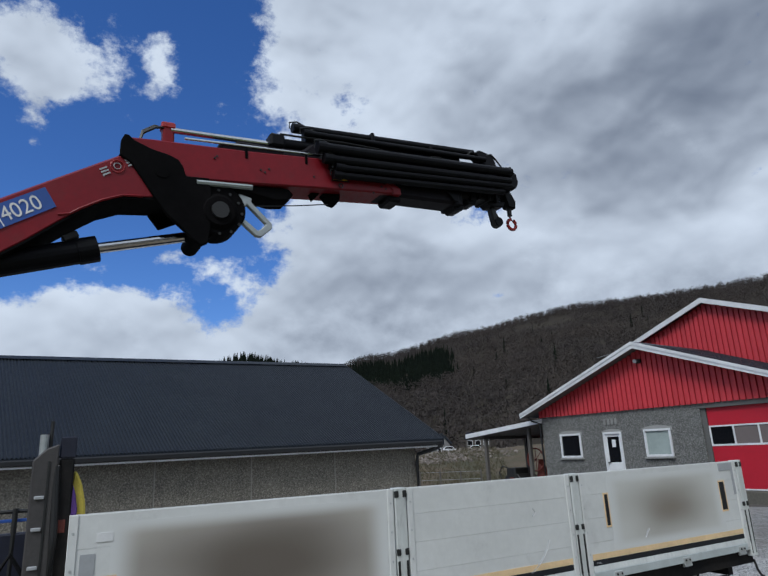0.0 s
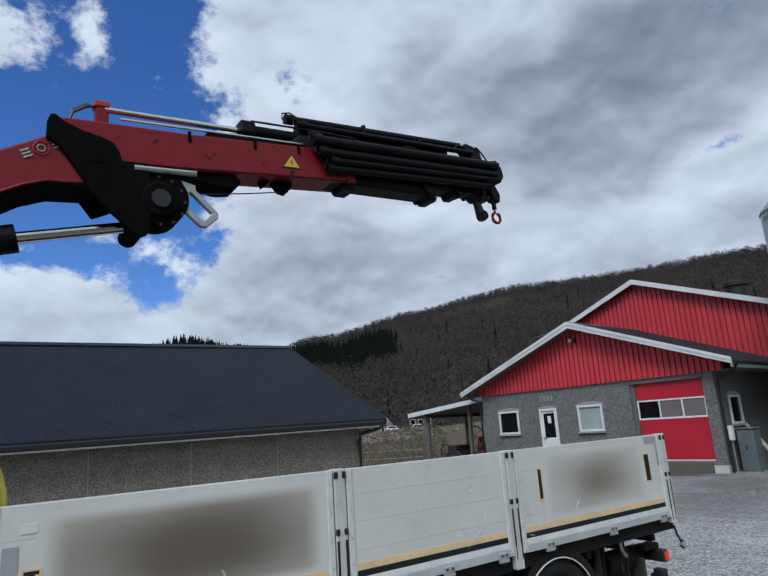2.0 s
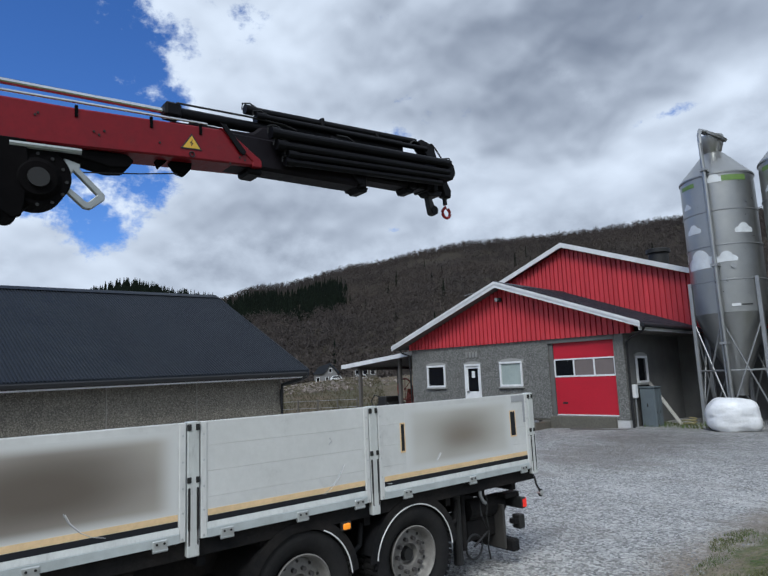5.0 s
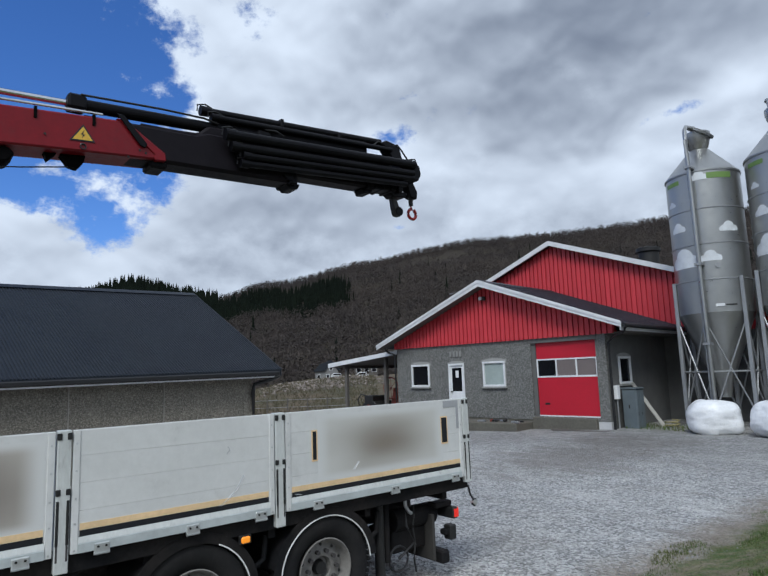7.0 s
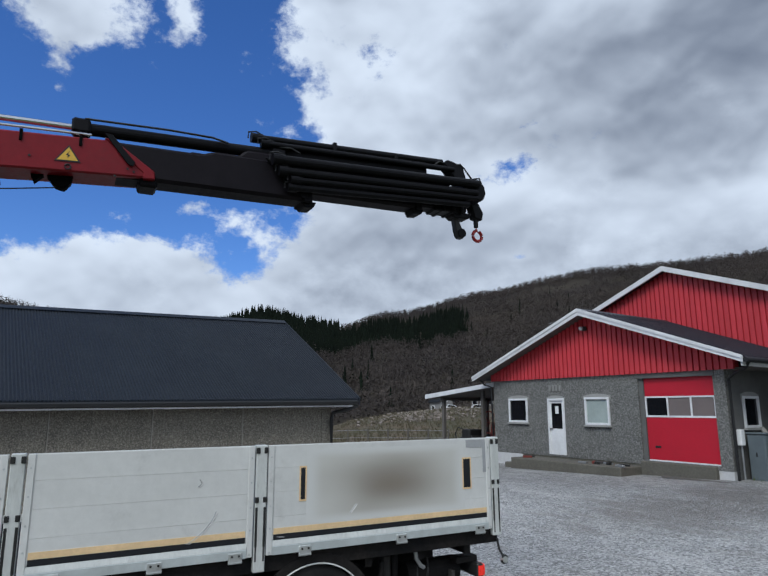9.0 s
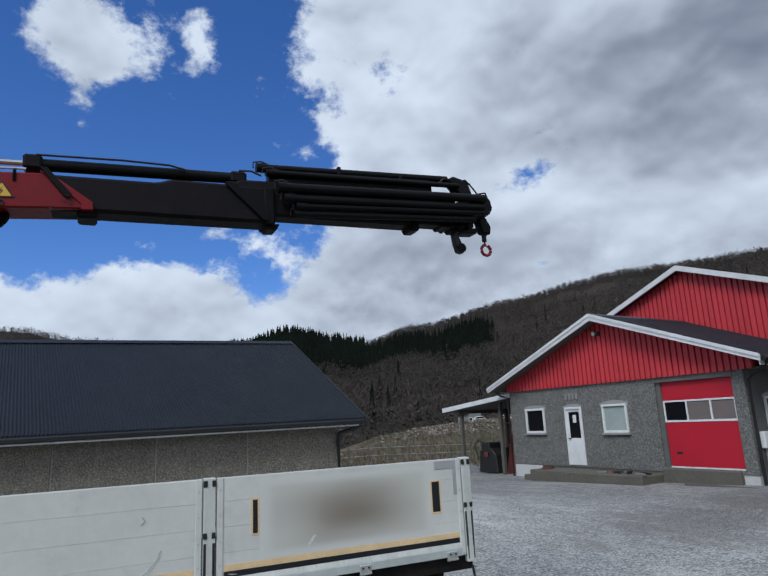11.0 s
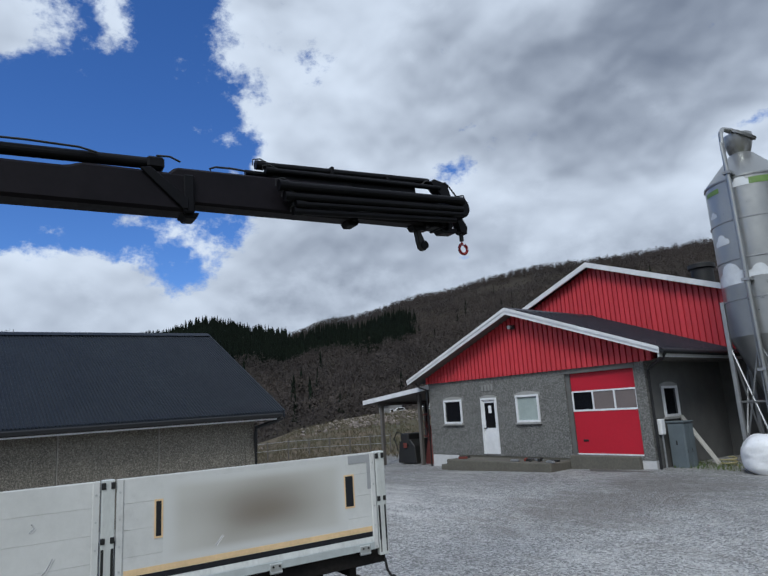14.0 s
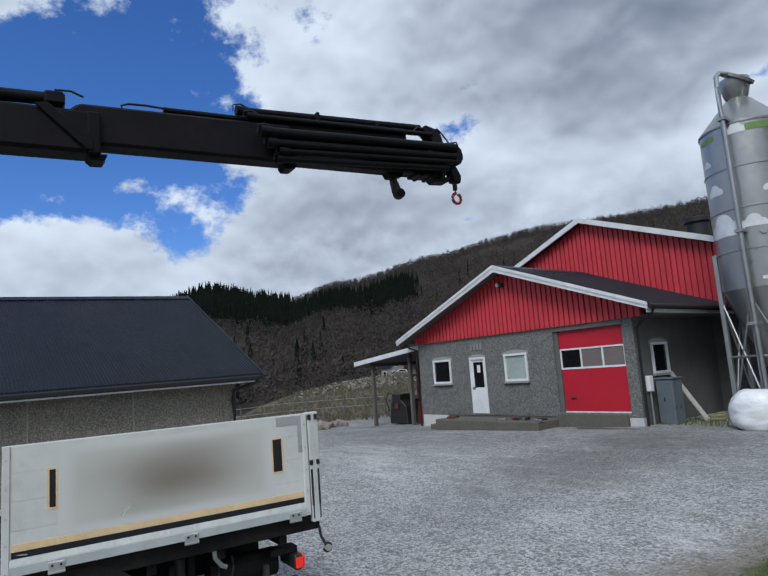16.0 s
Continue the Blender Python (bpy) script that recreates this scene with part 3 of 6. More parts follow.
def hill_point(az, r):
    a = radians(az)
    x, y = EYE[0] - r * math.sin(a), EYE[1] + r * math.cos(a)
    top = HILL_AT * math.tan(radians(skyline(az)))
    u = (r - HILL_FROM) / (HILL_AT - HILL_FROM)
    rise = top * (min(1.0, max(0.0, u)) ** 1.25 if u < 1 else 1 + 0.06 * (u - 1))
    rough = 5.0 * noise.fractal(Vector((x * 0.012, y * 0.012, 3)), 1.0, 2.0, 4) * min(1.0, max(0.0, u * 2)) * (0.35 if u > 0.9 else 1)
    base = 70 * math.tan(radians(smooth_table(FIELD_EDGE, az))) - (4.0 if az > 45 else 0.0)
    return Vector((x, y, base + rise * (top - base) / top + rough if u >= 0 else base - 3.0))


def build_hill():
    mat = material("hillside of heather and leaf litter", (0.034, 0.028, 0.0245), 0.95, 0, 0.30, 0.12, 0, second=(0.050, 0.043, 0.030), spec=0.1)
    radii = [120, 150, 170, 195, 220, 250, 280, 310, 345, 380, 420, 460, 500, 540, 580, 620, 660, 800]
    n = 240
    verts, faces = [], []
    for r in radii:
        for k in range(n):
            verts.append(tuple(hill_point(k * 360 / n, r)))
    for i in range(len(radii) - 1):
        for k in range(n):
            a, b = i * n + k, i * n + (k + 1) % n
            faces.append((a, a + n, b + n, b))
    mesh_from("hillside", verts, faces, mat, "brown wooded hillside under bare spring trees", "hill", "structure", smooth=True)


def build_woods():
    rng = np.random.default_rng(4)
    bv, bf, sv, sf = [], [], [], []

    def bare(p, h):
        wide = h * rng.uniform(0.26, 0.40)
        n = 46
        D = rng.normal(size=(n, 3)); D /= np.linalg.norm(D, axis=1)[:, None]
        Q = rng.uniform(0.35, 1.0, n) ** 0.6
        T = rng.normal(size=(n, 3)) * 0.55 + D * (0.6, 0.6, 0.6) + (0, 0, 0.45)
        T *= (rng.uniform(0.45, 1.1, n) * 0.17 * h / np.linalg.norm(T, axis=1))[:, None]
        S = np.cross(T, rng.normal(size=(n, 3)))
        S *= (rng.uniform(0.10, 0.32, n) / (np.linalg.norm(S, axis=1) + 1e-6))[:, None]
        C = np.array((p.x, p.y, p.z + 0.50 * h)) + D * Q[:, None] * (wide, wide, 0.46 * h)
        i = len(bv)
        for c, t, s in zip(C, T, S):
            bv.extend((tuple(c - s), tuple(c + s), tuple(c + t)))
        bf.extend((i + 3 * k, i + 3 * k + 1, i + 3 * k + 2) for k in range(n))
        i = len(bv)
        bv.extend([(p.x - 0.12, p.y, p.z - 1), (p.x + 0.12, p.y, p.z - 1), (p.x, p.y, p.z + h * 0.85)]); bf.append((i, i + 1, i + 2))

    def fir(p, h):
        for k in range(6):
            z0, z1 = p.z + h * (0.06 + 0.15 * k), p.z + h * (0.32 + 0.137 * k)
            rad = h * 0.15 * (1 - k / 6.5) * rng.uniform(0.85, 1.15)
            i, m = len(sv), 9
            sv.append((p.x, p.y, z1))
            for j in range(m):
                a = j * math.tau / m + k
                q = rad * rng.uniform(0.55, 1.15)
                sv.append((p.x + q * math.cos(a), p.y + q * math.sin(a), z0 + rng.uniform(-0.04, 0.04) * h))
            for j in range(m):
                sf.append((i, i + 1 + j, i + 1 + (j + 1) % m))

    for _ in range(12500):
        az, r = rng.uniform(4, 97), 165 + 470 * rng.uniform(0, 1) ** 0.8
        p = hill_point(az, r)
        u = (r - HILL_FROM) / (HILL_AT - HILL_FROM)
        n = noise.noise(Vector((p.x * 0.015, p.y * 0.015, 0)))
        # spruce: the knoll at the far end of the ridge and a dark belt below the skyline
        planted = (u > 0.55 + 0.2 * n and 62.5 < az < 76) or (0.55 + 0.10 * n < u < 0.77 + 0.05 * n and 50.5 + 3 * n < az < 66)
        if planted:
            fir(p, rng.uniform(8, 14))
            for _k in range(2):
                fir(p + Vector((rng.uniform(-5, 5), rng.uniform(-5, 5), 0)), rng.uniform(7, 13))
        elif rng.uniform() < (0.06 if u < 0.30 and 57 < az < 72 else 0.008 if u < 0.8 else 0.0):
            fir(p, rng.uniform(8, 13))
        elif not (0.80 < u < 0.95 and 37 < az < 44 and n > -0.1):      # a bare heathery shoulder below the ridge
            bare(p, rng.uniform(5.0, 11.0) * (0.7 if u > 0.93 else 1))
    for _ in range(2200):      # the fringe on the skyline
        az = rng.uniform(4, 62)
        bare(hill_point(az, rng.uniform(575, 628)), rng.uniform(2.5, 7.5))
    mesh_from("birch_woods", bv, bf, "twigs", "bare brown birch woods covering the hillside", "woods")
    mesh_from("spruce_woods", sv, sf, "spruce", "dark green spruce plantation on the hillside", "woods")


build_hill()
build_woods()


def polar(az, r):
    a = radians(az)
    return EYE[0] - r * math.sin(a), EYE[1] + r * math.cos(a)


def stone_shape(rng, size):
    bm = bmesh.new()
    bmesh.ops.create_icosphere(bm, subdivisions=1, radius=size)
    for v in bm.verts:
        v.co = Vector((v.co.x * rng.uniform(0.7, 1.3), v.co.y * rng.uniform(0.7, 1.3), v.co.z * rng.uniform(0.45, 0.9)))
    return bm


def build_field():
    rng = random.Random(8)
    verts, faces = [], []

    def add(bm, x, y, z):
        i = len(verts)
        bm.verts.index_update()
        verts.extend([(v.co.x + x, v.co.y + y, v.co.z + z) for v in bm.verts])
        faces.extend([tuple(i + v.index for v in f.verts) for f in bm.faces])
        bm.free()
    for _ in range(700):
        az, r = rng.gauss(54.5, 3.0), rng.uniform(54, 72)
        x, y = polar(az, r)
        add(stone_shape(rng, rng.choice((0.06, 0.08, 0.10, 0.12, 0.16, 0.22))), x, y, ground_z(x, y) + 0.05)
    mesh_from("stone_heap", verts, faces, "rock", "pale quarry stones scattered over the earth mound", "stones")
    for az, r, size in ((58.6, 30.5, 0.42), (57.9, 31.0, 0.34), (58.1, 30.3, 0.26), (57.0, 31.5, 0.38), (56.5, 31.2, 0.28)):
        x, y = polar(az, r)
        ob = part("boulder", stone_shape(rng, size), "rock", None, "pale broken boulder at the yard edge")
        ob.matrix_basis = pose(x, y, ground_z(x, y) + size * 0.3, 0, 0, rng.uniform(0, 90))
        tagged(ob, "", "boulder", "boulders at the yard edge")
    fence = thing("wire_fence", "wire fence with thin wooden posts along the field", "fence")
    prev = None
    for k in range(9):
        x, y = polar(68 - k * 1.9, 38 - 0.1 * k)
        z = ground_z(x, y)
        part("post", tube((x, y, z - 0.2), (x, y, z + 1.15), 0.045, 6), "wood", fence)
        if prev:
            for h in (1.05, 0.6):
                part("wire", tube(prev + Vector((0, 0, h)), Vector((x, y, z + h)), 0.012, 4), "galv_bar", fence)
        prev = Vector((x, y, z))
    sv, sf = [], []
    for _ in range(2600):      # dry scrub on the field
        az, r = rng.uniform(49, 70), rng.uniform(34, 72)
        x, y = polar(az, r)
        z = ground_z(x, y)
        for k in range(7):
            a, h = rng.uniform(0, 6.3), rng.uniform(0.10, 0.38)
            i = len(sv)
            sv.extend([(x - 0.03, y, z), (x + 0.03, y, z), (x + 0.4 * h * math.cos(a), y + 0.4 * h * math.sin(a), z + h)]); sf.append((i, i + 1, i + 2))
    mesh_from("dry_scrub", sv, sf, "scrub", "dry brown scrub and weeds on the field", "scrub")
    # far house and cars by the road
    hx, hy = polar(52.9, 150)
    hz = 1.5
    house = thing("far_house", "small grey gabled house with white windows across the field", "house", m=Matrix.Translation((hx, hy, hz - 0.9)) @ pose(0, 0, 0, 0, 0, 52.7) @ Matrix.Scale(1.4, 4))
    part("wall", slab([(-2.0, -6), (2.0, -6), (2.0, 2.1), (0.8, 3.5), (-0.4, 2.1), (-2.0, 2.1)], -2, 3, "xz"), "house", house)
    part("roof", slab([(-2.3, 2.0), (-0.4, 2.05), (0.8, 3.6), (2.3, 2.0), (2.4, 2.3), (0.8, 3.95), (-1.2, 3.3)], -2.3, 3.3, "xz"), "roof_dark", house)
    for x, z in ((-1.4, 0.7), (0.2, 0.7), (1.3, 0.7), (0.8, 2.2)):
        w = part("window", box(x - 0.3, x + 0.3, -2.06, -2.0, z, z + 0.8), "white_paint", house)
        part("pane", box(x - 0.22, x + 0.22, -2.09, -2.06, z + 0.08, z + 0.72), "pane", w)
    hx, hy = polar(49.0, 175)
    dark_house = thing("far_house", "dark roofed house with white windows beyond the carport", "house", m=Matrix.Translation((hx, hy, 2.2)) @ pose(0, 0, 0, 0, 0, 49.0))
    part("wall", box(-3.4, 3.4, -2.5, 2.5, -6, 2.9), "wood", dark_house)
    part("roof", slab([(-3.8, 2.8), (3.8, 2.8), (3.0, 4.6), (-3.0, 4.6)], -2.8, 2.8, "xz"), "navy", dark_house)
    for x in (-2.2, 0.0, 2.2):
        w = part("window", box(x - 0.7, x + 0.7, -2.56, -2.5, 1.0, 2.4), "white_paint", dark_house)
        part("pane", box(x - 0.6, x + 0.6, -2.6, -2.56, 1.1, 2.3), "pane", w)
    for az, r in ((51.9, 140), (49.5, 138)):
        x, y = polar(az, r)
        car = thing("parked_car", "white car parked far across the field", "car", "far parked cars", Matrix.Translation((x, y, 140 * math.tan(radians(0.25)) + 0.9)) @ pose(0, 0, 0, 0, 0, az))
        part("body", slab([(-1.6, 0.25), (1.6, 0.25), (1.65, 0.7), (1.1, 0.85), (0.6, 1.35), (-0.9, 1.35), (-1.55, 0.9)], -0.8, 0.8, "xz", bevel=0.06), "car", car)
        part("windows", slab([(0.95, 0.86), (0.55, 1.27), (-0.8, 1.27), (-1.2, 0.9)], -0.82, 0.82, "xz"), "pane", car)
        for wx in (-1.0, 1.0):
            part("wheel", tube((wx, -0.85, 0.3), (wx, 0.85, 0.3), 0.32, 14), "rubber", car)
        part("ground_pad", box(-2.2, 2.2, -1.2, 1.2, -2.5, -0.02), "scrub", car)


build_field()


# ---- the red shed with its grey front building ----
RIDGE_X, RIDGE_Z, PITCH = -4.72, 5.30, 0.373     # rise over run of the roof
LEFT, RIGHT = -10.0, 0.0


def roof_z(x):
    return RIDGE_Z - abs(x - RIDGE_X) * PITCH


def window(name, wall, x, z, w, h, pane="pane", facing="y", at=0.0, label=""):
    """A white framed window; its middle at x, its foot at z, on a wall that faces -y (or +x)."""
    def pl(bm):
        if facing == "x":
            bmesh.ops.transform(bm, matrix=pose(at, 0, 0, 0, 0, 90), verts=bm.verts)
        else:
            bmesh.ops.transform(bm, matrix=Matrix.Translation((0, at, 0)), verts=bm.verts)
        return bm
    win = thing(name, label or "white framed window in a grey roughcast wall", "window", kind="structure")
    f = 0.075
    frame_bm = box(x - w / 2, x + w / 2, -0.06, 0.10, z, z + f, 0.006)
    for args in ((x - w / 2, x + w / 2, -0.06, 0.10, z + h - f, z + h, 0.006), (x - w / 2, x - w / 2 + f, -0.058, 0.10, z + f, z + h - f, 0.006), (x + w / 2 - f, x + w / 2, -0.058, 0.10, z + f, z + h - f, 0.006)):
        box(*args, bm=frame_bm)
    part("window_frame", pl(frame_bm), "white_paint", win)
    part("pane", pl(box(x - w / 2 + f, x + w / 2 - f, 0.00, 0.02, z + f, z + h - f)), pane, win)
    part("window_sill", pl(box(x - w / 2 - 0.05, x + w / 2 + 0.05, -0.10, 0.05, z - 0.07, z, 0.008)), "arch_grey", win)
    pts = [(x - w / 2 - 0.06, z + h - 0.08), (x - w / 2 - 0.06, z + h + 0.06)] + [(x + (w / 2 + 0.06) * math.sin(radians(a)), z + h + 0.06 + 0.14 * (math.cos(radians(a)) - math.cos(radians(60)))) for a in range(-60, 61, 12)] + [(x + w / 2 + 0.06, z + h + 0.06), (x + w / 2 + 0.06, z + h - 0.08)]
    part("arch", pl(slab(pts, -0.025, 0.0, "xz")), "arch_grey", win)
    return win


def build_shed():
    # walls of the front building, with openings
    front = thing("wall_front", "grey roughcast wall with a smooth plinth", "wall", kind="structure")
    holes = [(-9.02, -8.06, 1.27, 2.14), (-6.95, -6.11, 0.06, 2.15), (-5.09, -4.13, 1.27, 2.14), (-2.92, -0.36, 0.12, 2.92)]
    bm = bmesh.new()
    edges = sorted({LEFT, RIGHT, *(h[0] for h in holes), *(h[1] for h in holes)})
    for a, b in zip(edges, edges[1:]):
        spans = [(h[2], h[3]) for h in holes if h[0] <= a and b <= h[1]]
        lo = 0.0
        for z0, z1 in spans:
            if z0 > 0:
                box(a, b, 0, 0.3, lo, z0, bm=bm)
            lo = z1
        box(a, b, 0, 0.3, lo, 3.0, bm=bm)
    part("roughcast", bm, "render_grey", front)
    part("plinth", box(LEFT + 0.05, -0.45, 0.02, 0.28, -0.8, 0.0), "concrete", front)
    part("corner_plinth", box(-0.45, -0.01, 0.012, 0.29, -0.6, 0.0), "plinth_white", front)
    part("corner_plinth", box(LEFT + 0.03, LEFT + 1.6, -0.004, 0.018, -0.85, -0.02), "plinth_white", front)
    part("reveal", box(-2.92, -2.76, 0.06, 0.3, 0.12, 2.92), "smooth_grey", front)
    part("lintel", box(-2.98, -0.30, -0.02, 0.3, 2.76, 2.95), "smooth_grey", front)
    # gable boards
    gable = thing("wall_gable", "red vertical board cladding in the gable", "wall", kind="structure")
    part("backing", slab([(LEFT - 0.1, 2.95), (RIGHT + 0.35, 2.95), (RIGHT + 0.35, roof_z(RIGHT + 0.35) - 0.12), (RIDGE_X, RIDGE_Z - 0.12), (LEFT - 0.1, roof_z(LEFT - 0.1) - 0.12)], -0.02, 0.2, "xz"), "clad", gable)
    x = LEFT - 0.06
    while x < RIGHT + 0.33:
        top = roof_z(x + 0.05) - 0.14
        if top > 3.0:
            part("board", box(x, x + 0.148, -0.095, -0.022, 2.92, top), "clad", gable)
        x += 0.205
    side = thing("wall_side", "grey smooth side wall under the eaves", "wall", kind="structure")
    bm = bmesh.new()
    for a, b, z0, z1 in ((0.3, 0.86, 0, 3.2), (1.66, 7.2, 0, 3.2), (0.86, 1.66, 0, 1.28), (0.86, 1.66, 2.14, 3.2)):
        box(-0.3, 0.0, a, b, z0 if z0 else -0.6, z1, bm=bm)
    part("render", bm, "smooth_grey", side)
    tagged(part("wall_left", box(LEFT, LEFT + 0.3, 0.3, 6.9, -0.7, 3.0), "render_grey"), "grey roughcast side wall by the carport", "wall", kind="structure")
    # roof with white barge boards
    roof = thing("roof", "plum-grey sheet roof with white barge boards", "roof", kind="structure")
    for sgn, xe, nm in ((-1, -10.68, "slope"), (1, 0.90, "slope")):
        n = 26
        bm = bmesh.new()
        ze = roof_z(xe)
        slab([(RIDGE_X, RIDGE_Z), (xe, ze), (xe, ze - 0.10), (RIDGE_X, RIDGE_Z - 0.10)], -0.58, 6.9, "xz", bm)
        part(nm, bm, "roof_plum", roof)
        bm = bmesh.new()
        for k in range(n):
            y = -0.5 + k * 0.29
            slab([(RIDGE_X, RIDGE_Z + 0.03), (xe, ze + 0.03), (xe, ze + 0.004), (RIDGE_X, RIDGE_Z + 0.004)], y, y + 0.05, "xz", bm)
        part("seam", bm, "roof_plum", roof)
        part("barge_board", slab([(RIDGE_X, RIDGE_Z + 0.03), (xe, ze + 0.03), (xe, ze - 0.15), (RIDGE_X, RIDGE_Z - 0.20)], -0.64, -0.60, "xz"), "white_paint", roof, "white painted barge board")
        part("barge_cap", slab([(RIDGE_X, RIDGE_Z + 0.05), (xe, ze + 0.05), (xe, ze - 0.05), (RIDGE_X, RIDGE_Z - 0.06)], -0.67, -0.642, "xz"), "white_paint", roof)
        part("soffit", slab([(RIDGE_X, RIDGE_Z - 0.12), (xe, ze - 0.12), (xe, ze - 0.14), (RIDGE_X, RIDGE_Z - 0.14)], -0.595, 0.0, "xz"), "wood", roof)
    part("ridge_cap", slab([(RIDGE_X - 0.16, RIDGE_Z - 0.03), (RIDGE_X, RIDGE_Z + 0.06), (RIDGE_X + 0.16, RIDGE_Z - 0.03), (RIDGE_X, RIDGE_Z + 0.04)], -0.59, 4.8, "xz"), "roof_plum", roof)
    part("eaves_board", box(0.82, 0.86, -0.58, 6.8, 2.96, 3.12), "white_paint", roof)
    part("gutter", bent([(0.97, -0.62, 3.12), (0.97, 3, 3.11), (0.97, 6.8, 3.10)], 0.07, 10), "pipe_black", roof, "black half-round gutter")
    part("soffit", box(0.0, 0.82, 0.0, 6.8, 2.93, 2.96), "wood", roof)
    part("downpipe", bent([(0.95, -0.40, 3.08), (0.80, -0.30, 2.92), (0.35, -0.08, 2.78), (0.09, 0.06, 2.62), (0.09, 0.06, 1.0), (0.09, 0.06, -0.3)], 0.045, 8), "pipe_black", roof, "black downpipe")
    part("downpipe", bent([(-10.55, -0.25, 2.98), (-10.45, -0.15, 2.80), (-10.09, -0.05, 2.68), (-10.06, -0.05, 1.2), (-10.06, -0.05, -0.55)], 0.04, 8), "pipe_black", roof, "black downpipe")
    # door
    door = thing("door_1", "white entrance door with a tall dark pane", "door", kind="structure")
    bm = box(-6.95, -6.87, -0.03, 0.12, 0.06, 2.15, 0.005)
    box(-6.19, -6.11, -0.03, 0.12, 0.06, 2.15, 0.005, bm=bm); box(-6.87, -6.19, -0.03, 0.12, 2.07, 2.15, 0.005, bm=bm)
    part("door_frame", bm, "white_paint", door)
    bm = box(-6.87, -6.19, 0.02, 0.07, 0.06, 1.02, 0.006)
    for a in ((-6.87, -6.79, 1.02, 2.07), (-6.27, -6.19, 1.02, 2.07), (-6.79, -6.27, 1.97, 2.07)):
        box(a[0], a[1], 0.02, 0.07, a[2], a[3], bm=bm)
    leaf = part("door_leaf", bm, "white_paint", door)
    part("pane", box(-6.79, -6.27, 0.035, 0.05, 1.02, 1.97), "pane", leaf)
    part("notice", box(-6.60, -6.44, 0.028, 0.034, 1.58, 1.86), "white", leaf, "white paper notice taped on the pane")
    part("door_handle", box(-6.86, -6.74, -0.03, 0.02, 1.00, 1.03, 0.005), "machine", leaf)
    part("arch", slab([(-7.0, 2.15), (-7.0, 2.2)] + [(-6.53 + 0.47 * math.sin(radians(a)), 2.2 + 0.13 * (math.cos(radians(a)) - 0.5)) for a in range(-60, 61, 12)] + [(-6.06, 2.2), (-6.06, 2.15)], -0.025, 0.0, "xz"), "arch_grey", door)
    digits = thing("relief_number", "raised grey relief bars above the door", "sign")
    for i in range(4):
        part("bar", box(-6.84 + i * 0.17, -6.74 + i * 0.17, -0.03, -0.004, 2.42, 2.66, 0.01), "relief_grey", digits)
    window("window_1", None, -8.54, 1.22, 1.06, 0.95)
    window("window_2", None, -4.61, 1.20, 1.06, 0.97, "blind_pane", label="white framed window with a pale drawn blind")
    window("window_3", None, 1.26, 1.22, 0.90, 0.94, facing="x", at=0.0)
    # sectional garage door, set back in its opening
    gate = thing("garage_door", "red sectional garage door with a row of panes", "garage door")
    for z0, z1 in ((0.16, 1.50), (2.17, 2.76)):
        part("panel", box(-2.75, -0.38, 0.10, 0.15, z0, z1, 0.008), "door_red", gate)
    bm = box(-2.75, -0.38, 0.085, 0.15, 1.50, 1.56)
    box(-2.75, -0.38, 0.085, 0.15, 2.12, 2.17, bm=bm); box(-2.75, -0.38, 0.085, 0.15, 0.12, 0.16, bm=bm)
    for xx in (-2.75, -1.98, -1.19, -0.43):
        box(xx, xx + 0.05, 0.085, 0.15, 1.56, 2.12, bm=bm)
    part("pane_frame", bm, "white_paint", gate, "white pane frame")
    for i, (a, b) in enumerate(((-2.70, -1.98), (-1.93, -1.19), (-1.14, -0.43))):
        part("pane", box(a, b, 0.11, 0.13, 1.56, 2.12), "pane" if i == 0 else "pane_reflection", gate)
    part("grip", box(-2.50, -2.30, 0.085, 0.105, 0.53, 0.60, 0.01), "machine", gate)
    part("inner_wall", box(-2.9, -0.36, 0.6, 0.65, 0, 2.95), "dark", gate)
    lamp = thing("wall_lamp", "small grey floodlight on the red gable", "lamp")
    part("bracket", box(-4.97, -4.76, -0.20, -0.09, 4.58, 4.74, 0.02), "machine", lamp)
    part("shade", tube((-4.91, -0.30, 4.66), (-4.91, -0.16, 4.68), 0.075, 14, 0.05), "gutter", lamp)
    # steps
    step = tagged(part("entrance_step", box(-7.9, -2.95, -1.15, 0.018, -0.75, -0.07, 0.03), "concrete"), "stained concrete entrance step along the wall", "step", kind="structure")
    tagged(part("entrance_step", box(-2.94, -0.46, -0.14, 0.018, -0.6, 0.10, 0.02), "concrete"), "concrete threshold ramp below the garage door", "step", kind="structure")
    tagged(part("entrance_step", box(-8.4, -7.9, -1.0, 0.018, -0.8, -0.28, 0.03), "concrete"), "low worn concrete step at the wall", "step", kind="structure")
    # hall behind
    hall = thing("hall", "tall red clad hall with white barge boards", "building")
    hx, hz, hp, hy = -4.60, 7.56, 0.378, 4.85
    x0, x1 = -13.2, 5.6
    hr = lambda x: hz - abs(x - hx) * hp
    part("gable_wall", slab([(x0, 0), (x1, 0), (x1, hr(x1) - 0.1), (hx, hz - 0.12), (x0, hr(x0) - 0.1)], hy + 0.12, hy + 0.3, "xz"), "clad", hall)
    part("lower_wall", box(0.0, x1, hy + 0.02, hy + 0.118, -0.5, 3.0), "smooth_grey", hall)
    x = -11.0
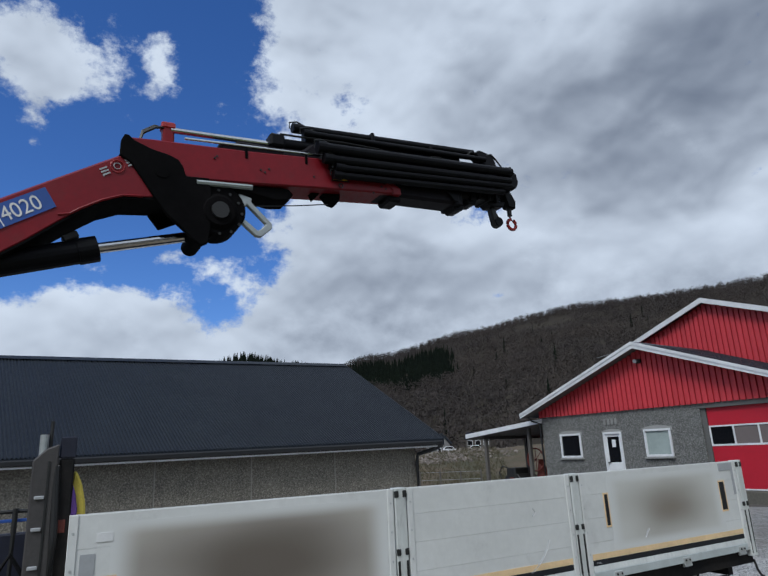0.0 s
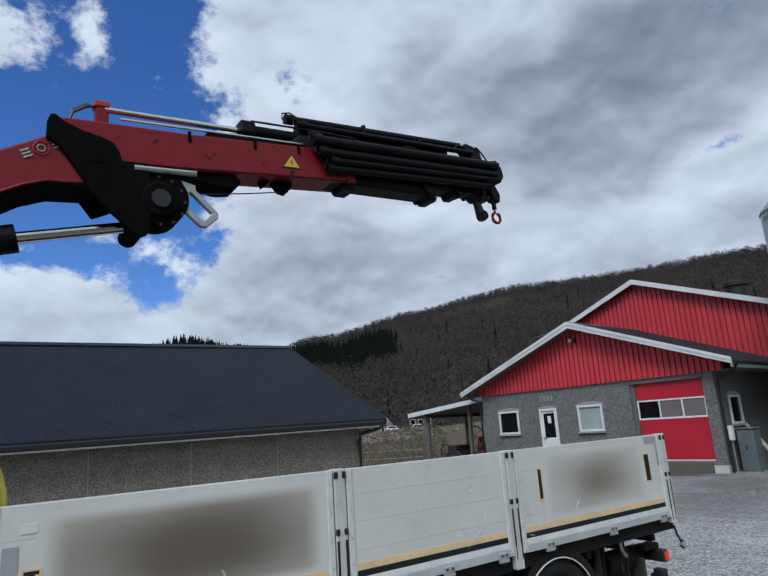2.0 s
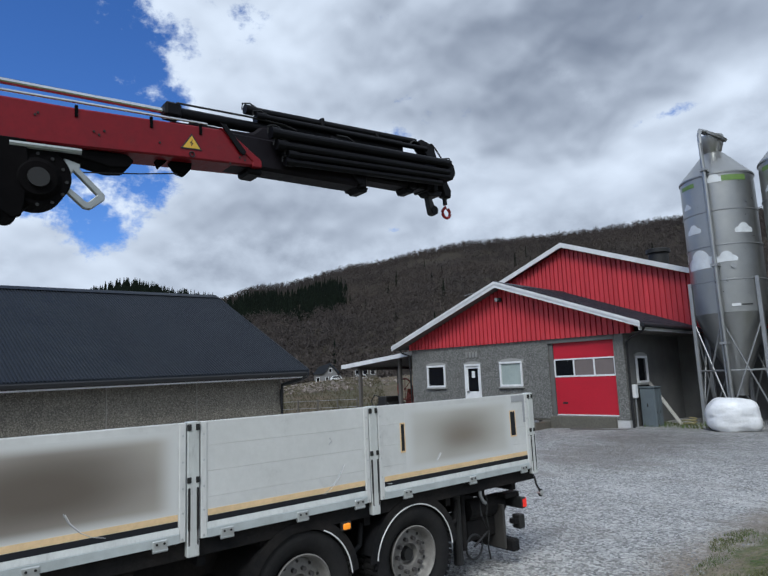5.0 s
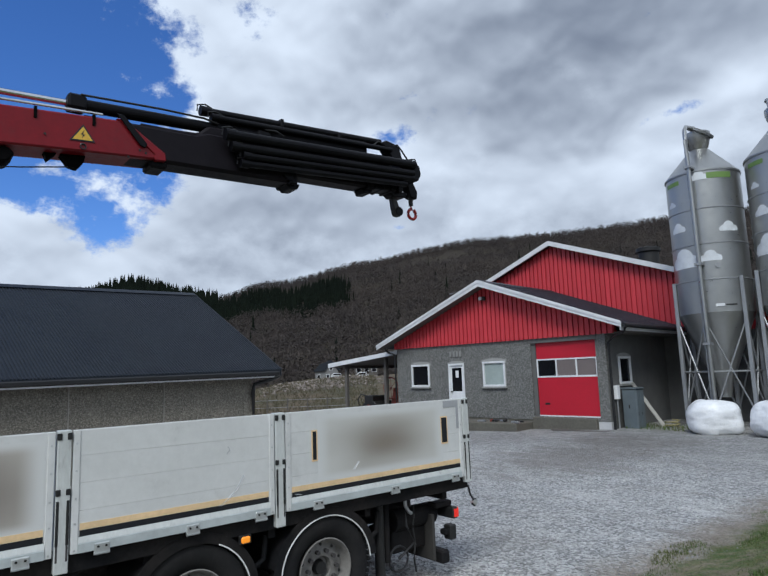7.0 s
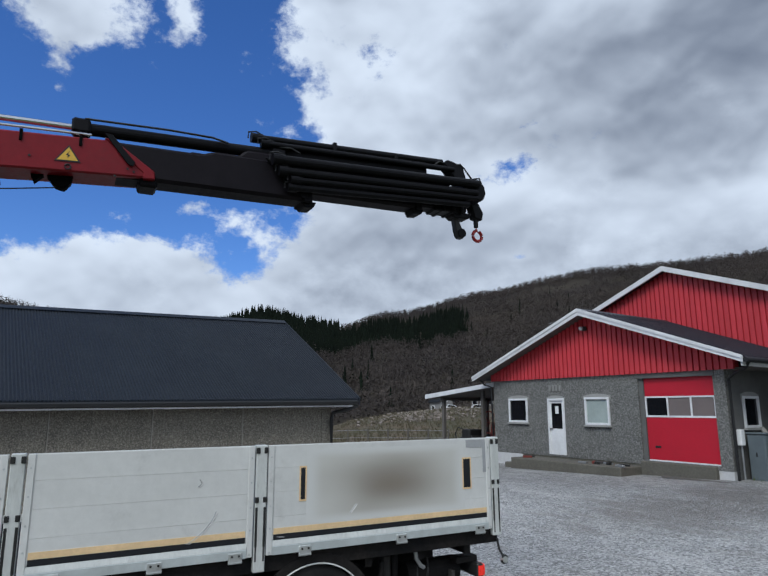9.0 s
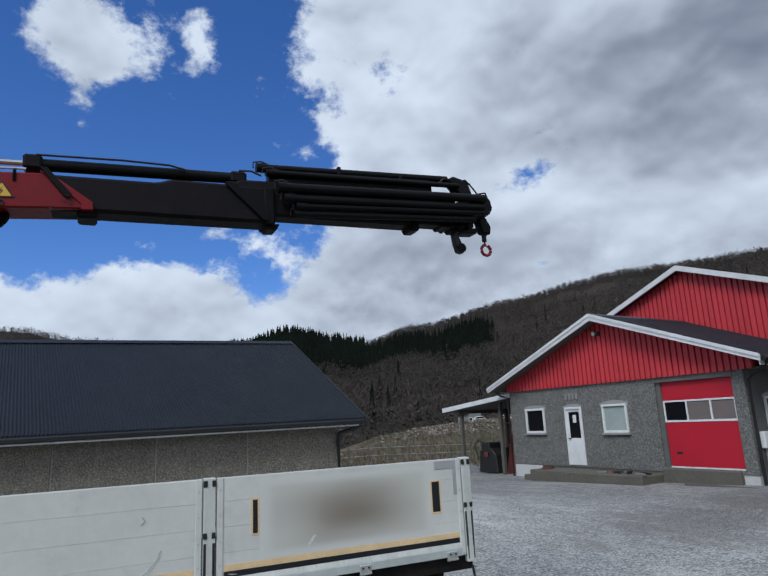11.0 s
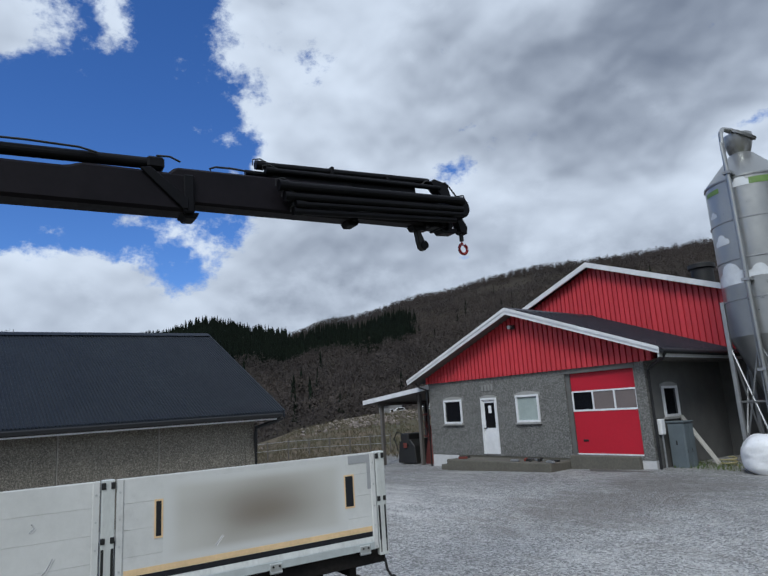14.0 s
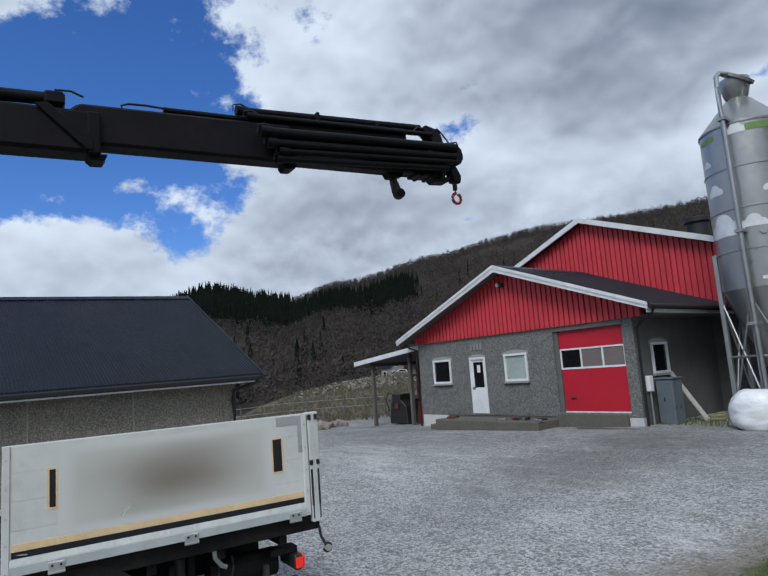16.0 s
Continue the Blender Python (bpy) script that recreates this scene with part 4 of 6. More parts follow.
    while x < x1:
        z0 = max(3.0, roof_z(x) - 0.2) if x < 0.9 else 3.0
        part("board", box(x, x + 0.155, hy + 0.04, hy + 0.118, z0, hr(x + 0.08) - 0.13), "clad", hall)
        x += 0.215
    for sgn, xe in ((-1, x0 - 0.6), (1, x1 + 0.6)):
        part("roof_slope", slab([(hx, hz), (xe, hr(xe)), (xe, hr(xe) - 0.12), (hx, hz - 0.12)], hy - 0.22, hy + 26, "xz"), "roof_plum", hall)
        part("barge_board", slab([(hx, hz + 0.05), (xe, hr(xe) + 0.05), (xe, hr(xe) - 0.16), (hx, hz - 0.17)], hy - 0.30, hy - 0.222, "xz"), "white_paint", hall)
    part("side_wall", box(x1 - 0.2, x1, hy + 0.3, hy + 26, -0.5, hr(x1) - 0.1), "clad", hall)
    part("side_wall", box(x0, x0 + 0.2, hy + 0.3, hy + 26, -0.8, hr(x0) - 0.1), "clad", hall)
    vent = part("roof_vent", lathe([(0.46, 6.0), (0.46, 7.30), (0.56, 7.34), (0.56, 7.52), (0.50, 7.54)], 20, centre=(-2.3, hy + 5.0)), "machine", hall, "black round ridge vent", True)
    # aerial on the ridge
    ae = thing("roof_aerial", "thin old television aerial on the roof edge", "aerial")
    part("mast", tube((-6.3, 0.6, 4.6), (-6.3, 0.6, 5.35), 0.015, 6), "galv_bar", ae)
    part("boom", tube((-7.1, 0.45, 5.15), (-5.9, 0.7, 5.33), 0.012, 6), "galv_bar", ae)


M["blind_pane"] = M["blind"]
M["relief_grey"] = material("grey relief plaster", (0.25, 0.25, 0.24), 0.85, 0, 0.1, 6, 0.2, 60)
M["arch_grey"] = material("pale smooth arch render", (0.33, 0.33, 0.315), 0.85, 0, 0.1, 6, 0.2, 60)
build_shed()


def build_carport():
    port = thing("carport", "open lean-to carport with white fascia", "carport")
    part("roof", slab([(-15.2, 2.40), (-9.99, 2.86), (-9.99, 2.78), (-15.2, 2.30)], 0.16, 6.5, "xz"), "roof_plum", port)
    part("fascia", slab([(-15.25, 2.45), (-9.99, 2.91), (-9.99, 2.72), (-15.25, 2.24)], 0.10, 0.158, "xz"), "white_paint", port)
    part("ceiling", slab([(-15.1, 2.28), (-10.0, 2.74), (-10.0, 2.70), (-15.1, 2.24)], 0.17, 6.4, "xz"), "wood", port)
    for x, y in ((-14.2, 0.5), (-14.2, 3.3), (-14.2, 6.2), (-11.4, 0.6), (-11.4, 6.2)):
        part("post", box(x - 0.08, x + 0.08, y - 0.08, y + 0.08, ground_z(x, y) - 0.1, 2.30 + (x + 15.1) * 0.09, 0.01), "wood", port)
    part("beam", box(-14.27, -14.13, 0.3, 6.4, 2.16, 2.30), "wood", port)


def build_carport_clutter():
    gz = ground_z(-13, 1)
    m = thing("stone_picker", "black and rusty farm implement under the carport", "farm machine")
    part("hopper", slab([(-13.75, gz + 0.05), (-12.35, gz + 0.05), (-12.45, gz + 0.85), (-12.8, gz + 1.15), (-13.6, gz + 1.05)], 1.0, 2.2, "xz", bevel=0.03), "machine", m)
    part("hood", box(-13.45, -12.85, 0.96, 1.9, gz + 0.9, gz + 1.42, 0.05), "machine", m)
    part("guard", box(-13.2, -12.95, 0.93, 0.955, gz + 0.75, gz + 0.98, 0.01), "rust", m, "small rusty red guard")
    part("handle", bent([(-13.7, 1.0, gz + 0.6), (-13.85, 0.9, gz + 1.2), (-13.6, 0.9, gz + 1.5), (-13.3, 1.0, gz + 1.4)], 0.03), "machine", m)
    wh = thing("implement_wheel", "spoked steel wheel leaning by the carport post", "wheel")
    part("rim", bent(arc((-11.55, 1.05, 1.15), 0.5, 0, 360, 28, "xz"), 0.035), "rust", wh)
    part("wheel_stand", slab([(-11.9, gz), (-11.0, gz), (-11.15, gz + 0.9), (-11.5, 1.15), (-11.8, gz + 0.6)], 1.15, 1.5, "xz", bevel=0.02), "rust", wh)
    for a in range(0, 180, 45):
        part("spoke", tube((-11.55 - 0.48 * math.cos(radians(a)), 1.05, 1.15 - 0.48 * math.sin(radians(a))), (-11.55 + 0.48 * math.cos(radians(a)), 1.05, 1.15 + 0.48 * math.sin(radians(a))), 0.014, 6), "rust", wh)


build_carport()
build_carport_clutter()


# ---- the long barn ----
def build_barn():
    end, far = -9.80, -46.0
    rx, rz, ex, ez = -10.35, 4.80, -5.34, 1.97
    wall_x = -5.80
    barn = thing("barn", "long grey barn with a dark corrugated roof", "barn", m=Matrix.Translation((-7.8, -9.55, 0)) @ pose(0, 0, 0, 1.05, 0, -4.0) @ Matrix.Translation((7.8, 9.55, 0)))
    # corrugated sheet: one profile along the ridge, carried down the slope
    for side, x_end in (("near", ex), ("far", 2 * rx - ex)):
        verts, faces = [], []
        pitch = 0.078
        y, prof = far, []
        while y < end:
            prof += [(y, 0.0), (y + 0.034, 0.0), (y + 0.044, 0.034), (y + 0.066, 0.034)]
            y += pitch
        prof.append((end, 0.0))
        for x, z in ((rx, rz), (x_end, ez)):
            for yy, h in prof:
                verts.append((x, yy, z + h))
        k = len(prof)
        faces = [(i, i + 1, i + 1 + k, i + k) for i in range(k - 1)]
        me = bpy.data.meshes.new("roof_sheet"); me.from_pydata(verts, [], faces); me.materials.append(M["roof_dark"])
        ob = new("roof_sheet", me); ob.parent = barn; tagged(ob, "dark corrugated steel roof sheet")
        part("roof_deck", slab([(rx, rz - 0.01), (x_end, ez - 0.01), (x_end, ez - 0.10), (rx, rz - 0.10)], far, end - 0.01, "xz"), "roof_dark", barn)
        part("barge_board", slab([(rx, rz + 0.05), (x_end, ez + 0.05), (x_end, ez - 0.16), (rx, rz - 0.16)], end, end + 0.03, "xz"), "roof_dark", barn)
    part("ridge_cap", slab([(rx - 0.22, rz - 0.06), (rx, rz + 0.06), (rx + 0.22, rz - 0.06), (rx, rz + 0.045)], far, end + 0.02, "xz"), "roof_dark", barn)
    part("gutter", box(ex - 0.02, ex + 0.06, far, end - 0.05, ez - 0.155, ez - 0.02, 0.03), "pipe_black", barn, "black eaves gutter")
    part("eaves_board", box(ex - 0.06, ex - 0.02, far, end - 0.1, ez - 0.195, ez - 0.155), "white_paint", barn, "thin white eaves board")
    part("soffit", box(wall_x, ex - 0.06, far, end - 0.1, ez - 0.16, ez - 0.13), "dark", barn)
    y = -10.70
    while y > far:
        part("wall_panel", box(wall_x - 0.2, wall_x, y - 2.24, y - 0.012, -0.9, ez - 0.16), "aggregate", barn)
        part("panel_joint", box(wall_x - 0.2, wall_x - 0.006, y - 2.264, y - 2.24, -0.9, ez - 0.16), "joint", barn)
        y -= 2.264
    part("gable_wall", slab([(wall_x - 0.004, -1.5), (wall_x - 0.004, ez - 0.17), (ex - 0.2, ez - 0.1), (rx, rz - 0.2), (2 * rx - wall_x, ez - 0.1), (2 * rx - wall_x, -1.5)], -10.70, -10.44, "xz"), "aggregate", barn)
    part("downpipe", bent([(ex + 0.02, -9.85, 1.82), (ex - 0.1, -10.05, 1.72), (wall_x + 0.10, -10.42, 1.6), (wall_x + 0.09, -10.45, 1.4), (wall_x + 0.09, -10.45, -0.6)], 0.055, 8), "pipe_black", barn, "black downpipe")
    part("back_wall", box(2 * rx - wall_x, 2 * rx - wall_x + 0.2, far, -10.5, -1.2, ez - 0.1), "aggregate", barn)
    part("end_wall", slab([(wall_x, -1.2), (wall_x, ez - 0.1), (rx, rz - 0.2), (2 * rx - wall_x, ez - 0.1), (2 * rx - wall_x, -1.2)], far, far + 0.2, "xz"), "aggregate", barn)
    # the gable stands a little askew to the long walls
    askew = Matrix.Identity(4)
    askew[1][0], askew[1][3] = 0.128, -0.128 * rx
    for ob in barn.children:
        ob.data.transform(askew)


build_barn()


# ---- silos ----
def build_silo():
    silo = thing("feed_silo", "galvanised feed silo on legs with a filling pipe", "silo", "feed silos", pose(2.62, 2.9, 0))
    R = 1.16
    zs = [3.45, 4.55, 5.75, 6.95, 8.22]
    for z0, z1 in zip(zs, zs[1:]):
        part("shell_ring", lathe([(R, z0 + 0.004), (R, z1), (R + 0.012, z1 - 0.03)][:2], 48), "galv", silo, smooth=True)
        bm = lathe([(R + 0.004, z1 - 0.03), (R + 0.018, z1 - 0.025), (R + 0.018, z1 + 0.01), (R + 0.004, z1 + 0.015)], 48)
        part("seam", bm, "galv_bar", silo)
        bm = bmesh.new()
        for k in range(60):
            a = k * math.tau / 60
            p = Vector((math.cos(a), math.sin(a), 0))
            tube(p * (R + 0.016) + Vector((0, 0, z1 - 0.008)), p * (R + 0.032) + Vector((0, 0, z1 - 0.008)), 0.014, 5, bm=bm)
        tagged(part("bolts", bm, "galv_bar", silo), kind="stuff")
    part("roof_cone", lathe([(R + 0.03, 8.22), (R + 0.03, 8.26), (0.36, 9.22), (0.30, 9.26)], 48), "galv", silo, smooth=True)
    part("hopper_cone", lathe([(R - 0.004, 3.45), (0.26, 1.15), (0.22, 0.85), (0.22, 0.7)], 48), "galv", silo, smooth=True)
    part("neck", lathe([(0.26, 9.24), (0.32, 9.36), (0.42, 9.72), (0.42, 9.90), (0.38, 9.92)], 24), "galv", silo, smooth=True)
    lid = part("lid", tube((0.05, 0, 9.93), (0.10, 0, 10.0), 0.52, 20), "galv_bar", silo, "tilted lid")
    for k in range(6):
        a = radians(30 + 60 * k)
        x, y = (R + 0.05) * math.cos(a), (R + 0.05) * math.sin(a)
        part("leg", box(x - 0.06, x + 0.06, y - 0.06, y + 0.06, -0.3, 4.6, 0.01), "galv_bar", silo)
    for k in range(6):
        a, b = radians(30 + 60 * k), radians(90 + 60 * k)
        pa, pb = Vector((1.2 * math.cos(a), 1.2 * math.sin(a), 0)), Vector((1.2 * math.cos(b), 1.2 * math.sin(b), 0))
        up = Vector((0, 0, 1))
        part("brace", tube(pa + up * 0.2, pb + up * 3.2, 0.028, 6), "galv_bar", silo)
        part("brace", tube(pb + up * 0.2, pa + up * 3.2, 0.028, 6), "galv_bar", silo)
        part("ring_bar", tube(pa + up * 1.55, pb + up * 1.55, 0.03, 6), "galv_bar", silo)
    px, py = 0.06, -1.38
    part("filling_pipe", bent([(0.1, -0.1, 9.95), (0.02, -0.45, 10.0), (-0.04, -0.9, 9.93), (0.0, -1.2, 9.7), (px, py, 9.3), (px, py, 8.2), (px + 0.02, py, 4.6), (px + 0.05, py, 0.4)], 0.068, 10), "galv", silo, "grey filling pipe", True)
    for z in (8.3, 5.0, 2.4):
        part("pipe_clamp", box(px - 0.11, px + 0.11, py - 0.1, -R + 0.02, z, z + 0.08), "galv_bar", silo)
    for a0, z, w, h, mt in ((-125, 7.90, 0.62, 0.15, "green"), (-46, 7.92, 0.80, 0.20, "green")):
        bm = bmesh.new()
        n = 8
        for k in range(n):
            a, b = radians(a0 + math.degrees(w / R) * (k / n - 0.5)), radians(a0 + math.degrees(w / R) * ((k + 1) / n - 0.5))
            q = R + 0.008
            bm.faces.new([bm.verts.new((q * math.cos(t), q * math.sin(t), zz)) for t, zz in ((a, z), (b, z), (b, z + h), (a, z + h))])
        part("sticker", bm, mt, silo, "green maker's sticker")
    for a0, z, big in ((-130, 7.25, 0.8), (-121, 6.36, 1.3), (-115, 5.2, 2.6), (-77, 8.0, 1.2), (-72, 5.25, 1.4), (-40, 6.2, 1.3)):      # white cloud-shaped stickers
        bm = bmesh.new()
        puffs = ((-0.15, -0.02, 0.09), (0.0, 0.04, 0.14), (0.15, -0.02, 0.09))

        def reach(t):
            far_out = 0.05
            for dx, dz, rr in puffs:
                along_ray = dx * math.cos(t) + dz * math.sin(t)
                off = rr * rr - (dx * dx + dz * dz - along_ray * along_ray)
                if off > 0:
                    far_out = max(far_out, along_ray + math.sqrt(off))
            return far_out

        rings = []
        for q in (0.02, 0.35, 0.7, 1.0):
            ring = []
            for k in range(36):
                t = k * math.tau / 36
                a = radians(a0) + big * q * reach(t) * math.cos(t) / R
                ring.append(bm.verts.new(((R + 0.007) * math.cos(a), (R + 0.007) * math.sin(a), z + big * max(-0.075, q * reach(t) * math.sin(t)))))
            rings.append(ring)
        for ra, rb in zip(rings, rings[1:]):
            for k in range(36):
                bm.faces.new((ra[k], ra[(k + 1) % 36], rb[(k + 1) % 36], rb[k]))
        bm.faces.new(rings[0])
        part("sticker", bm, "cloud_white", silo, "white cloud sticker")
    for a0, w, mt in ((-66, 0.26, "white_paint"), (-50, 0.34, "machine")):      # a pale label and dark print beside it
        h = 0.09 if mt == "white_paint" else 0.035
        a = radians(a0)
        bm = box(-w / 2, w / 2, -0.012, 0.004, -h / 2, h / 2)
        bmesh.ops.transform(bm, matrix=pose((R + 0.006) * math.cos(a), (R + 0.006) * math.sin(a), 3.68, 0, 0, a0 + 90), verts=bm.verts)
        part("plate", bm, mt, silo)
    a = radians(-63)
    part("sensor_cap", tube(((R - 0.02) * math.cos(a), (R - 0.02) * math.sin(a), 4.98), ((R + 0.04) * math.cos(a), (R + 0.04) * math.sin(a), 4.98), 0.085, 14), "galv_bar", silo, "round inspection cap")
    copy_thing(silo, pose(5.12, 3.05, 0.12))


build_silo()


def build_bales():
    for i, (x, y) in enumerate(((3.0, 0.42), (4.78, 0.35))):
        rng = random.Random(i + 2)
        bm = bmesh.new()
        bmesh.ops.create_uvsphere(bm, u_segments=64, v_segments=40, radius=1)
        off = Vector((rng.uniform(0, 9), rng.uniform(0, 9), 0))
        for v in bm.verts:
            d = v.co.copy()
            k = (abs(d.x) ** 3.2 + abs(d.y) ** 3.2 + abs(d.z) ** 3.2) ** (-1 / 3.2)
            w = 1 + 0.11 * noise.noise(d * 1.7 + off) + 0.03 * noise.noise(Vector((d.x * 3, d.y * 3, d.z * 9)) + off) + 0.012 * noise.noise(d * 14 + off) - 0.10 * max(0, d.z) * abs(d.x) ** 2
            v.co = Vector((d.x * k * 0.72 * w, d.y * k * 0.60 * w, max(-0.46, d.z * k * 0.52 * w)))
        ob = part("silage_bale", bm, "wrap", None, "round silage bale wrapped in white plastic film", True)
        ob.matrix_basis = pose(x, y, ground_z(x, y) + 0.45, 0, 0, 38 + 14 * i)
        tagged(ob, "", "bale", "silage bales")


build_bales()


def build_corner_things():
    cab = thing("meter_cabinet", "grey green metal meter cabinet at the wall", "cabinet")
    part("body", box(0.16, 0.66, 0.55, 1.10, -0.35, 1.05, 0.03), "cabinet", cab)
    part("lid", box(0.13, 0.69, 0.52, 1.13, 1.05, 1.10, 0.015), "cabinet", cab)
    for y0, y1 in ((0.57, 0.82), (0.84, 1.08)):
        leaf = part("door", box(0.66, 0.672, y0, y1, -0.28, 1.0, 0.004), "cabinet", cab)
        part("hinge", box(0.672, 0.680, y0 + 0.01, y0 + 0.03, 0.2, 0.3, 0.002), "machine", leaf)
    part("door", box(0.19, 0.63, 0.538, 0.55, -0.28, 1.0, 0.004), "cabinet", cab)
    part("latch", box(0.38, 0.42, 0.525, 0.54, 0.42, 0.54, 0.004), "machine", cab)
    meter = thing("meter_box", "white meter box beside the downpipe", "meter box")
    part("housing", box(0.0, 0.14, 0.30, 0.52, 0.72, 1.18, 0.02), "white_paint", meter)
    part("conduit", tube((0.07, 0.41, 0.72), (0.07, 0.41, -0.3), 0.03, 8), "galv_bar", meter)
    pl = thing("leaning_plank", "weathered plank leaning against the side wall", "plank")
    bm = box(-0.10, 0.10, -0.025, 0.025, 0, 1.78, 0.005)
    bmesh.ops.transform(bm, matrix=look((1.05, 1.62, -0.24), (0.04, 1.66, 1.25)) @ pose(0, 0, 0, 180, 0, 0), verts=bm.verts)
    part("board", bm, "plank", pl)
    hs = thing("garden_hose", "coil of yellow hose on the ground", "hose")
    part("coil", bent([(1.35 + 0.22 * math.cos(a * 0.5), 1.5 + 0.22 * math.sin(a * 0.5), -0.22 + 0.008 * a) for a in range(0, 30)], 0.022, 6), "hose_yellow", hs)
    st = thing("scrap_on_step", "odd metal parts lying on the concrete step", "scrap")
    rng = random.Random(21)
    for k in range(16):
        x, y, w, h = rng.uniform(-4.6, -3.05) if k < 12 else rng.uniform(-7.8, -7.2), rng.uniform(-1.0, -0.5), rng.uniform(0.06, 0.22), rng.uniform(0.015, 0.05)
        bm = box(-w, w, -0.05, 0.05, -0.07, -0.07 + 2 * h, 0.008)
        bmesh.ops.transform(bm, matrix=pose(x, y, 0.0, 0, 0, rng.uniform(-70, 70)), verts=bm.verts)
        part("scrap_piece", bm, rng.choice(("machine", "rust", "galv_bar", "machine", "upright")), st)
    tagged(part("timber_edge", box(-1.9, 0.2, -0.62, -0.5, -0.32, -0.25, 0.01), "wood"), "old dark timber lying along the wall foot", "timber")


build_corner_things()


# ---- lorry ----
LORRY = pose(4.948, -13.496, -0.60, 0.7, 0, -4.7)      # its rear near corner, y towards the rear
TOP, FOOT = 2.02, 1.128                                # drop sides
HINGES = ((-6.20, -5.40, -4.56), (-4.03, -3.33, -2.71), (-2.11, -1.16, -0.265))
BAYS = ((-6.51, -4.365), (-4.245, -2.57), (-2.45, -0.11))


def sign_material(lo=0.22, hi=1.30, dark=(0.25, 0.22, 0.185, 1), light=(0.58, 0.575, 0.545, 1)):
    """Blurred print in grey, brown and black on the drop side."""
    mat = material("smudged grey brown print", (0.46, 0.45, 0.42), 0.5, 0, 0.03, 1.0, 0, second=(0.25, 0.22, 0.19))
    nt = mat.node_tree
    N, L = nt.nodes.new, nt.links.new
    bsdf = nt.nodes["Principled BSDF"]
    co = N("ShaderNodeTexCoord").outputs["Generated"]
    sub = N("ShaderNodeVectorMath"); sub.operation = "MULTIPLY_ADD"; L(co, sub.inputs[0])
    sub.inputs[1].default_value, sub.inputs[2].default_value = (0, 1.9, 1.8), (0, -0.95, -0.84)
    ln = N("ShaderNodeVectorMath"); ln.operation = "LENGTH"; L(sub.outputs[0], ln.inputs[0])
    nz = N("ShaderNodeTexNoise"); nz.inputs["Scale"].default_value = 2.2; nz.inputs["Detail"].default_value = 1.0; L(co, nz.inputs["Vector"])
    add = N("ShaderNodeMath"); add.operation = "MULTIPLY_ADD"; L(nz.outputs[0], add.inputs[0]); add.inputs[1].default_value = 0.45
    L(ln.outputs["Value"], add.inputs[2])
    mr = N("ShaderNodeMapRange"); mr.interpolation_type = "SMOOTHSTEP"; L(add.outputs[0], mr.inputs[0])
    mr.inputs[1].default_value, mr.inputs[2].default_value = lo, hi
    mix = N("ShaderNodeMix"); mix.data_type = "RGBA"; L(mr.outputs[0], mix.inputs["Factor"])
    mix.inputs["A"].default_value, mix.inputs["B"].default_value = dark, light
    # the print fades out towards its borders
    edge = N("ShaderNodeSeparateXYZ"); L(co, edge.inputs[0])
    fade = None
    for axis, wide in ((1, 0.10), (2, 0.14)):
        tri = N("ShaderNodeMath"); tri.operation = "PINGPONG"; L(edge.outputs[axis], tri.inputs[0]); tri.inputs[1].default_value = 0.5
        f = N("ShaderNodeMapRange"); f.interpolation_type = "SMOOTHSTEP"; L(tri.outputs[0], f.inputs[0]); f.inputs[2].default_value = wide
        if fade is None:
            fade = f.outputs[0]
        else:
            mul = N("ShaderNodeMath"); mul.operation = "MULTIPLY"; L(fade, mul.inputs[0]); L(f.outputs[0], mul.inputs[1]); fade = mul.outputs[0]
    soft = N("ShaderNodeMix"); soft.data_type = "RGBA"; L(fade, soft.inputs["Factor"])
    soft.inputs["A"].default_value = (0.66, 0.665, 0.655, 1); L(mix.outputs["Result"], soft.inputs["B"])
    L(soft.outputs["Result"], bsdf.inputs["Base Color"])
    return mat


M["sign"] = sign_material()


